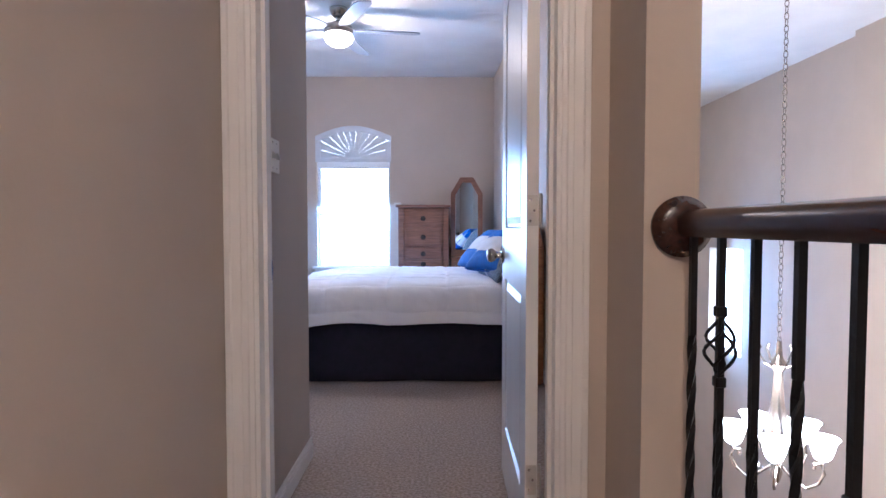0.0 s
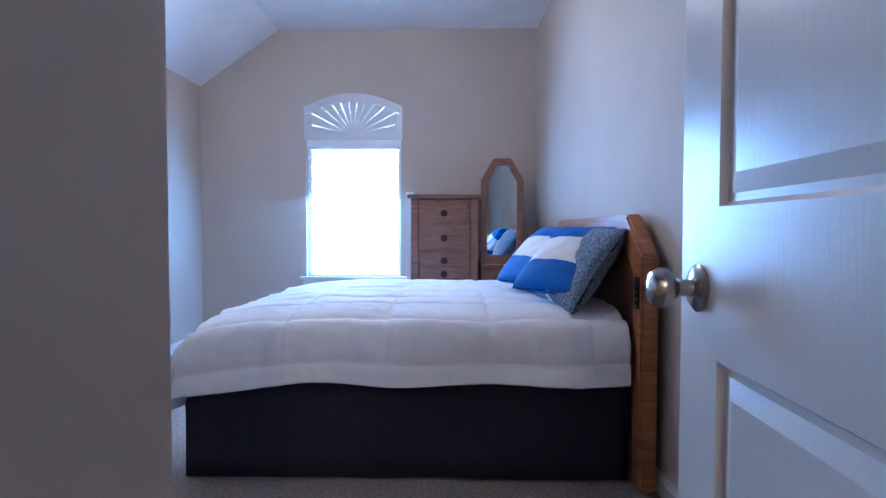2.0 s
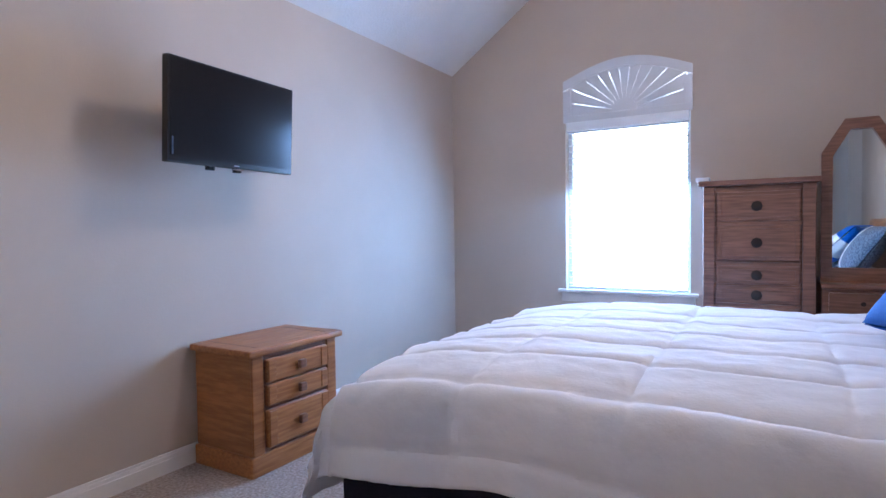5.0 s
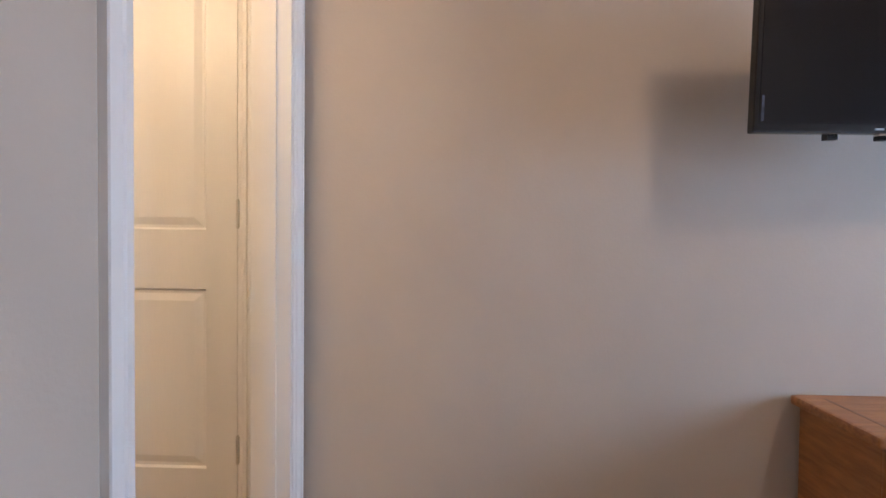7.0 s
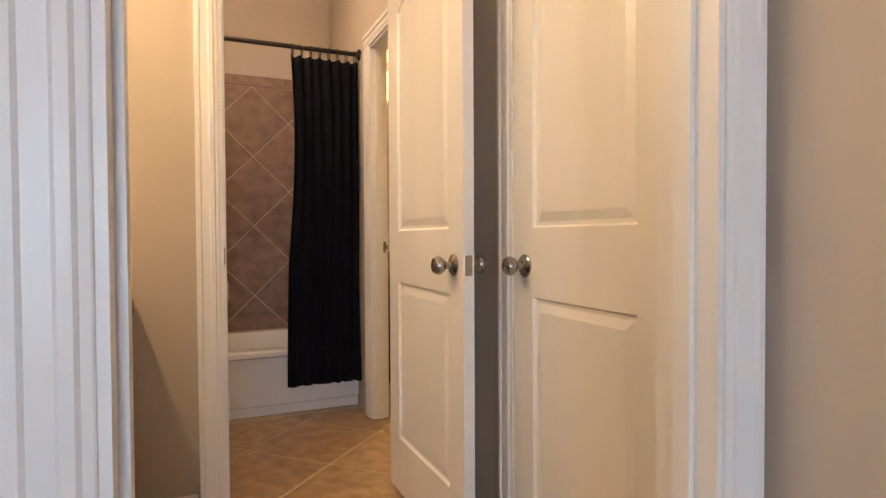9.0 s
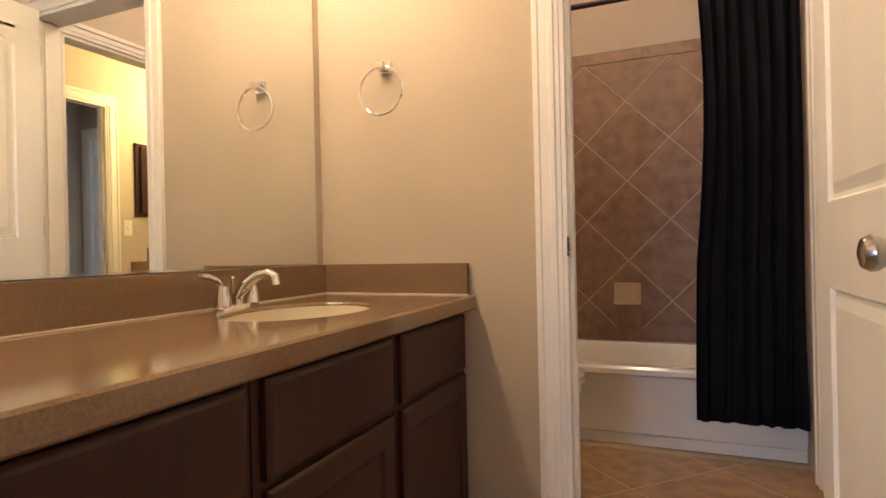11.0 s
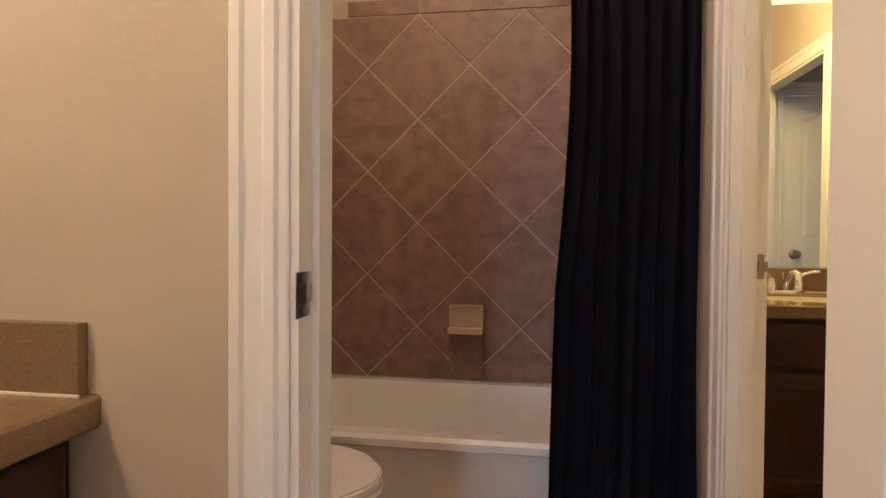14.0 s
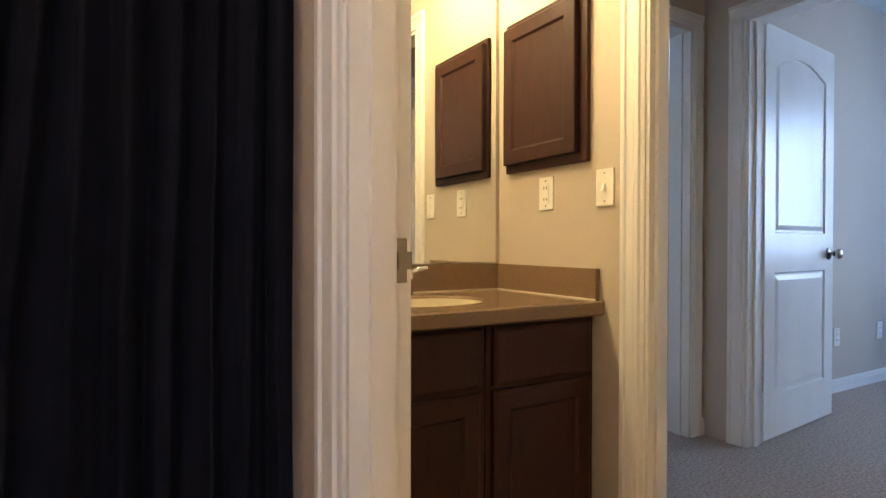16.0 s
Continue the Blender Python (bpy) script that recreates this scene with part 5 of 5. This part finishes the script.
boxes("skirt_tile", M_TILEW, ((-0.073, -0.001, -0.264), (0.073, 0.004, -0.06)), parent=sd)

# curtain and rod
rod = thing("curtain_rod", (0, 0, 0), "dark bronze shower curtain rod", "curtain rod")
bm = bmesh.new()
bm_tube(bm, (BW + 0.001, 0.86, 2.055), (TUBE - 0.012, 0.86, 2.055), 0.013)
part("tube", bm, M_BRONZE, rod, "", True)
for x, s in ((BW, 1), (TUBE - 0.011, -1)):
    bm = bmesh.new()
    bm_lathe(bm, [(0.032, 0), (0.030, 0.010), (0.018, 0.02)], (x, 0.86, 2.055), (s, 0, 0))
    part("flange", bm, M_BRONZE, rod, "", True)
cur = thing("shower_curtain", (0, 0, 0), "black pleated shower curtain drawn to one side", "curtain")
bm = bmesh.new()
nu, nv = 220, 40
g = []
for i in range(nu + 1):
    f = i / nu
    row = []
    for j in range(nv + 1):
        h = j / nv
        z = 2.01 - 0.014 * abs(math.sin(7 * math.pi * f)) * (1 - h) - (2.01 - 0.175) * h
        spread = 1 + 0.10 * h - 0.06 * math.sin(math.pi * min(1, h * 1.6))
        x = -1.695 + 0.375 * spread * f + 0.010 * nz.noise((f * 9, h * 2, 0))
        ph = 2 * math.pi * 7 * f + 1.4 * nz.noise((f * 4, h * 1.4, 2)) * (0.4 + h)
        amp = 0.013 + 0.012 * nz.noise((f * 5, h * 1.2, 5))
        y = 0.875 + 0.02 * h + amp * math.sin(ph) + 0.004 * math.sin(2.3 * ph + 1) * h + 0.018 * nz.noise((f * 3.5, h * 0.8, 14)) * h
        z += 0.012 * nz.noise((f * 12, 0, 8)) * h
        row.append(bm.verts.new((x, y, z)))
    g.append(row)
for i in range(nu):
    for j in range(nv):
        bm.faces.new((g[i][j], g[i + 1][j], g[i + 1][j + 1], g[i][j + 1]))
cl = part("cloth", bm, M_CURTAIN, cur, "", True)
_mod = cl.modifiers.new("thick", "SOLIDIFY")
_mod.thickness = 0.003
for k in range(8):
    x = -1.68 + 0.35 * k / 7
    bm = bmesh.new()
    bm_path(bm, [(x, 0.86 + 0.024 * math.sin(a), 2.036 + 0.036 * math.cos(a)) for a in [2 * math.pi * q / 16 for q in range(17)]], 0.003, 6)
    part("hook", bm, M_BRONZE, cur, "dark bronze curtain hook")

# toilet
to = thing("toilet", (-0.19, 1.28, 0), "white porcelain toilet with lowered lid", "toilet")
bm = bmesh.new()
loops = []
for f, z in ((0.62, 0.0), (0.58, 0.06), (0.62, 0.16), (0.82, 0.27), (0.98, 0.36), (1.0, 0.39), (0.96, 0.395)):
    lp = []
    for i in range(36):
        a = 2 * math.pi * i / 36
        lp.append(bm.verts.new((-0.40 - (0.27 if math.cos(a) > 0 else 0.20) * math.cos(a) * f - 0.02 * (1 - f), 0.185 * math.sin(a) * f, z)))
    loops.append(lp)
for a, b in zip(loops, loops[1:]):
    for i in range(36):
        bm.faces.new((a[i], a[(i + 1) % 36], b[(i + 1) % 36], b[i]))
bm.faces.new(loops[0])
bm.faces.new(loops[-1])
part("bowl", bm, M_WHITE, to, "", True)
for nm, z0, z1, k in (("seat", 0.397, 0.415, 1.03), ("lid", 0.417, 0.44, 1.02)):
    bm = bmesh.new()
    bm_prism(bm, [(-0.40 - (0.275 if math.cos(a) > 0 else 0.20) * math.cos(a) * k, 0.19 * math.sin(a) * k) for a in [2 * math.pi * i / 36 for i in range(36)]], "z", z0, z1, 0.006)
    part(nm, bm, M_WHITE, to, "", True)
boxes("tank", M_WHITE, ((-0.20, -0.22, 0.39), (-0.005, 0.22, 0.74)), parent=to, bevel=0.02)
boxes("tank_lid", M_WHITE, ((-0.21, -0.23, 0.74), (-0.003, 0.23, 0.775)), parent=to, bevel=0.01)
bm = bmesh.new()
bm_path(bm, [(-0.2, 0.16, 0.68), (-0.215, 0.16, 0.68), (-0.22, 0.10, 0.675)], 0.006, 8)
part("flush_lever", bm, M_CHROME, to, "chrome flush lever", True)

# ---- study through the far opening ----
desk = thing("desk", (0, 0, 0), "dark wooden desk under the window", "desk")
boxes("desktop", M_ESPRESSO, ((-6.4, -2.5, 0.72), (-5.2, -1.2, 0.75)), parent=desk, bevel=0.006)
for x, y in ((-6.35, -2.45), (-5.26, -2.45), (-6.35, -1.26), (-5.26, -1.26)):
    boxes("leg", M_ESPRESSO, ((x, y, 0), (x + 0.06, y + 0.06, 0.72)), parent=desk)
boxes("side_panel", M_ESPRESSO, ((-5.25, -2.39, 0.12), (-5.22, -1.26, 0.72)), parent=desk)
lampt = thing("table_lamp", (-5.9, -1.65, 0.75), "table lamp with pink fabric shade", "lamp")
bm = bmesh.new()
bm_lathe(bm, [(0.07, 0), (0.06, 0.02), (0.02, 0.06), (0.035, 0.15), (0.015, 0.26)], (0, 0, 0))
part("base", bm, M_BRONZE, lampt, "", True)
bm = bmesh.new()
bm_lathe(bm, [(0.16, 0.24), (0.11, 0.50)], (0, 0, 0))
part("shade", bm, M_SHADE, lampt, "pink fabric shade", True)
chr_ = thing("office_chair", (-5.0, -1.2, 0), "black office chair at the desk", "chair")
bm = bmesh.new()
bm_box(bm, (-0.06, -0.24, 0.55), (0.02, 0.24, 1.0), 0.03)
part("backrest", bm, M_BLACK, chr_, "", True)
boxes("seat", M_BLACK, ((-0.48, -0.24, 0.42), (-0.02, 0.24, 0.50)), parent=chr_, bevel=0.02)
bm = bmesh.new()
bm_tube(bm, (-0.25, 0, 0.08), (-0.25, 0, 0.42), 0.03)
for k in range(5):
    a = 2 * math.pi * k / 5
    bm_tube(bm, (-0.25, 0, 0.09), (-0.25 + 0.28 * math.cos(a), 0.28 * math.sin(a), 0.03), 0.022)
part("swivel_base", bm, M_BLACK, chr_)


def far_blind(name, x, y0, y1, z0, z1, label):
    root = thing(name, (0, 0, 0), label, "blind")
    boxes("headrail", M_BLIND, ((x - 0.02, y0, z1 - 0.05), (x + 0.03, y1, z1)), parent=root)
    bm = bmesh.new()
    bm_box(bm, (-0.022, y0 + 0.01, -0.0015), (0.022, y1 - 0.01, 0.0015))
    me = finish("slat", bm, M_BLIND)
    z = z0 + 0.02
    while z < z1 - 0.06:
        sl = new("slat", me)
        sl.parent = root
        sl.matrix_local = pose(x, 0, z, 0, 25, 0)
        z += 0.042


far_blind("window_blind", -7.13, -2.49, -1.41, 0.93, 1.79, "white slatted blind over the study window")

# ---- tiles ----
def clip(poly, x0, x1, y0, y1):
    for ax, lim, sg in ((0, x0, 1), (0, x1, -1), (1, y0, 1), (1, y1, -1)):
        out = []
        for i, p in enumerate(poly):
            q = poly[(i + 1) % len(poly)]
            ip, iq = sg * (p[ax] - lim) >= 0, sg * (q[ax] - lim) >= 0
            if ip:
                out.append(p)
            if ip != iq:
                f = (lim - p[ax]) / (q[ax] - p[ax])
                out.append((p[0] + f * (q[0] - p[0]), p[1] + f * (q[1] - p[1])))
        poly = out
        if len(poly) < 3:
            return []
    return poly


TILE_MESHES = {}


def tiles(parent, rect, anchor, half, mat, place, joint=0.0075, high=0.0025):
    """Diagonal square tiles cut to a rectangle of a plane. place(u, v, h) lays them into the world."""
    x0, x1, y0, y1 = rect
    i0, i1 = math.floor((x0 - anchor[0]) / half) - 1, math.ceil((x1 - anchor[0]) / half) + 1
    j0, j1 = math.floor((y0 - anchor[1]) / half) - 1, math.ceil((y1 - anchor[1]) / half) + 1
    for i in range(i0, i1 + 1):
        for j in range(j0, j1 + 1):
            if (i + j) % 2 == 0:
                continue
            cx, cy, r = anchor[0] + i * half, anchor[1] + j * half, half - joint * 0.7
            p = clip([(cx + r, cy), (cx, cy + r), (cx - r, cy), (cx, cy - r)], x0, x1, y0, y1)
            if len(p) < 3:
                continue
            area2 = abs(sum(p[k][0] * p[(k + 1) % len(p)][1] - p[(k + 1) % len(p)][0] * p[k][1] for k in range(len(p))))
            if area2 < 0.0008:
                continue
            gx, gy = sum(q[0] for q in p) / len(p), sum(q[1] for q in p) / len(p)
            bm = bmesh.new()
            lp = []
            for s, h in ((1.0, 0.0), (1.0, high - 0.0015), (0.988, high)):
                lp.append([bm.verts.new(place(gx + (q[0] - gx) * s, gy + (q[1] - gy) * s, h)) for q in p])
            for a, b in zip(lp, lp[1:]):
                for k in range(len(p)):
                    bm.faces.new((a[k], a[(k + 1) % len(p)], b[(k + 1) % len(p)], b[k]))
            bm.faces.new(lp[-1])
            part("tile", bm, mat, parent)


HALF = 0.2335
ws = struct("wall_tile_south", M_GROUTW, ((BW, 0.068, 0.36), (TUBE, 0.0755, 2.085)), label="brown diagonal tiles round the tub", category="tile")
tiles(ws, (BW + 0.001, TUBE - 0.012, 0.38, 2.01), (-0.952, 1.313), HALF, M_TILEW, lambda u, v, h: (u, 0.0755 + h, v))
we = struct("wall_tile_east", M_GROUTW, ((TUBE - 0.0075, 0.0755, 0.36), (TUBE, 0.90, 2.085)), label="brown diagonal tiles at the faucet end", category="tile")
tiles(we, (0.083, 0.90, 0.38, 2.01), (0.08, 1.313), HALF, M_TILEW, lambda u, v, h: (TUBE - 0.0075 - h, u, v))
bm = bmesh.new()
bm_box(bm, (0, 0, 0), (0.3265, 0.0075, 0.068), 0.002, 1)
border_me = finish("border_tile", bm, M_TILEW)
x = BW + 0.002
while x < TUBE - 0.30:
    b = new("border_tile", border_me)
    b.parent = ws
    b.location = (x, 0.0755, 2.014)
    x += 0.33
fl = struct("floor_tile_bath", M_GROUTF, ((-1.7, 1.9, -0.0062), (-1.6, 2.0, -0.0058)), label="tan diagonal floor tiles with pale grout", category="tile floor")
for rect in ((BW, TUBE, 0.83, TS), (TX0, TX1, TS, TN), (BW, -0.07, TN, OPS), (OX0, OX1, OPS, OPN - 0.06), (V2W, BW - 0.085, -0.05, 1.85), (BW - 0.085, BW, VY0, VY1)):
    tiles(fl, rect, (-1.361, 1.59), 0.323, M_TILEF, lambda u, v, h: (u, v, h - 0.0067), 0.011)
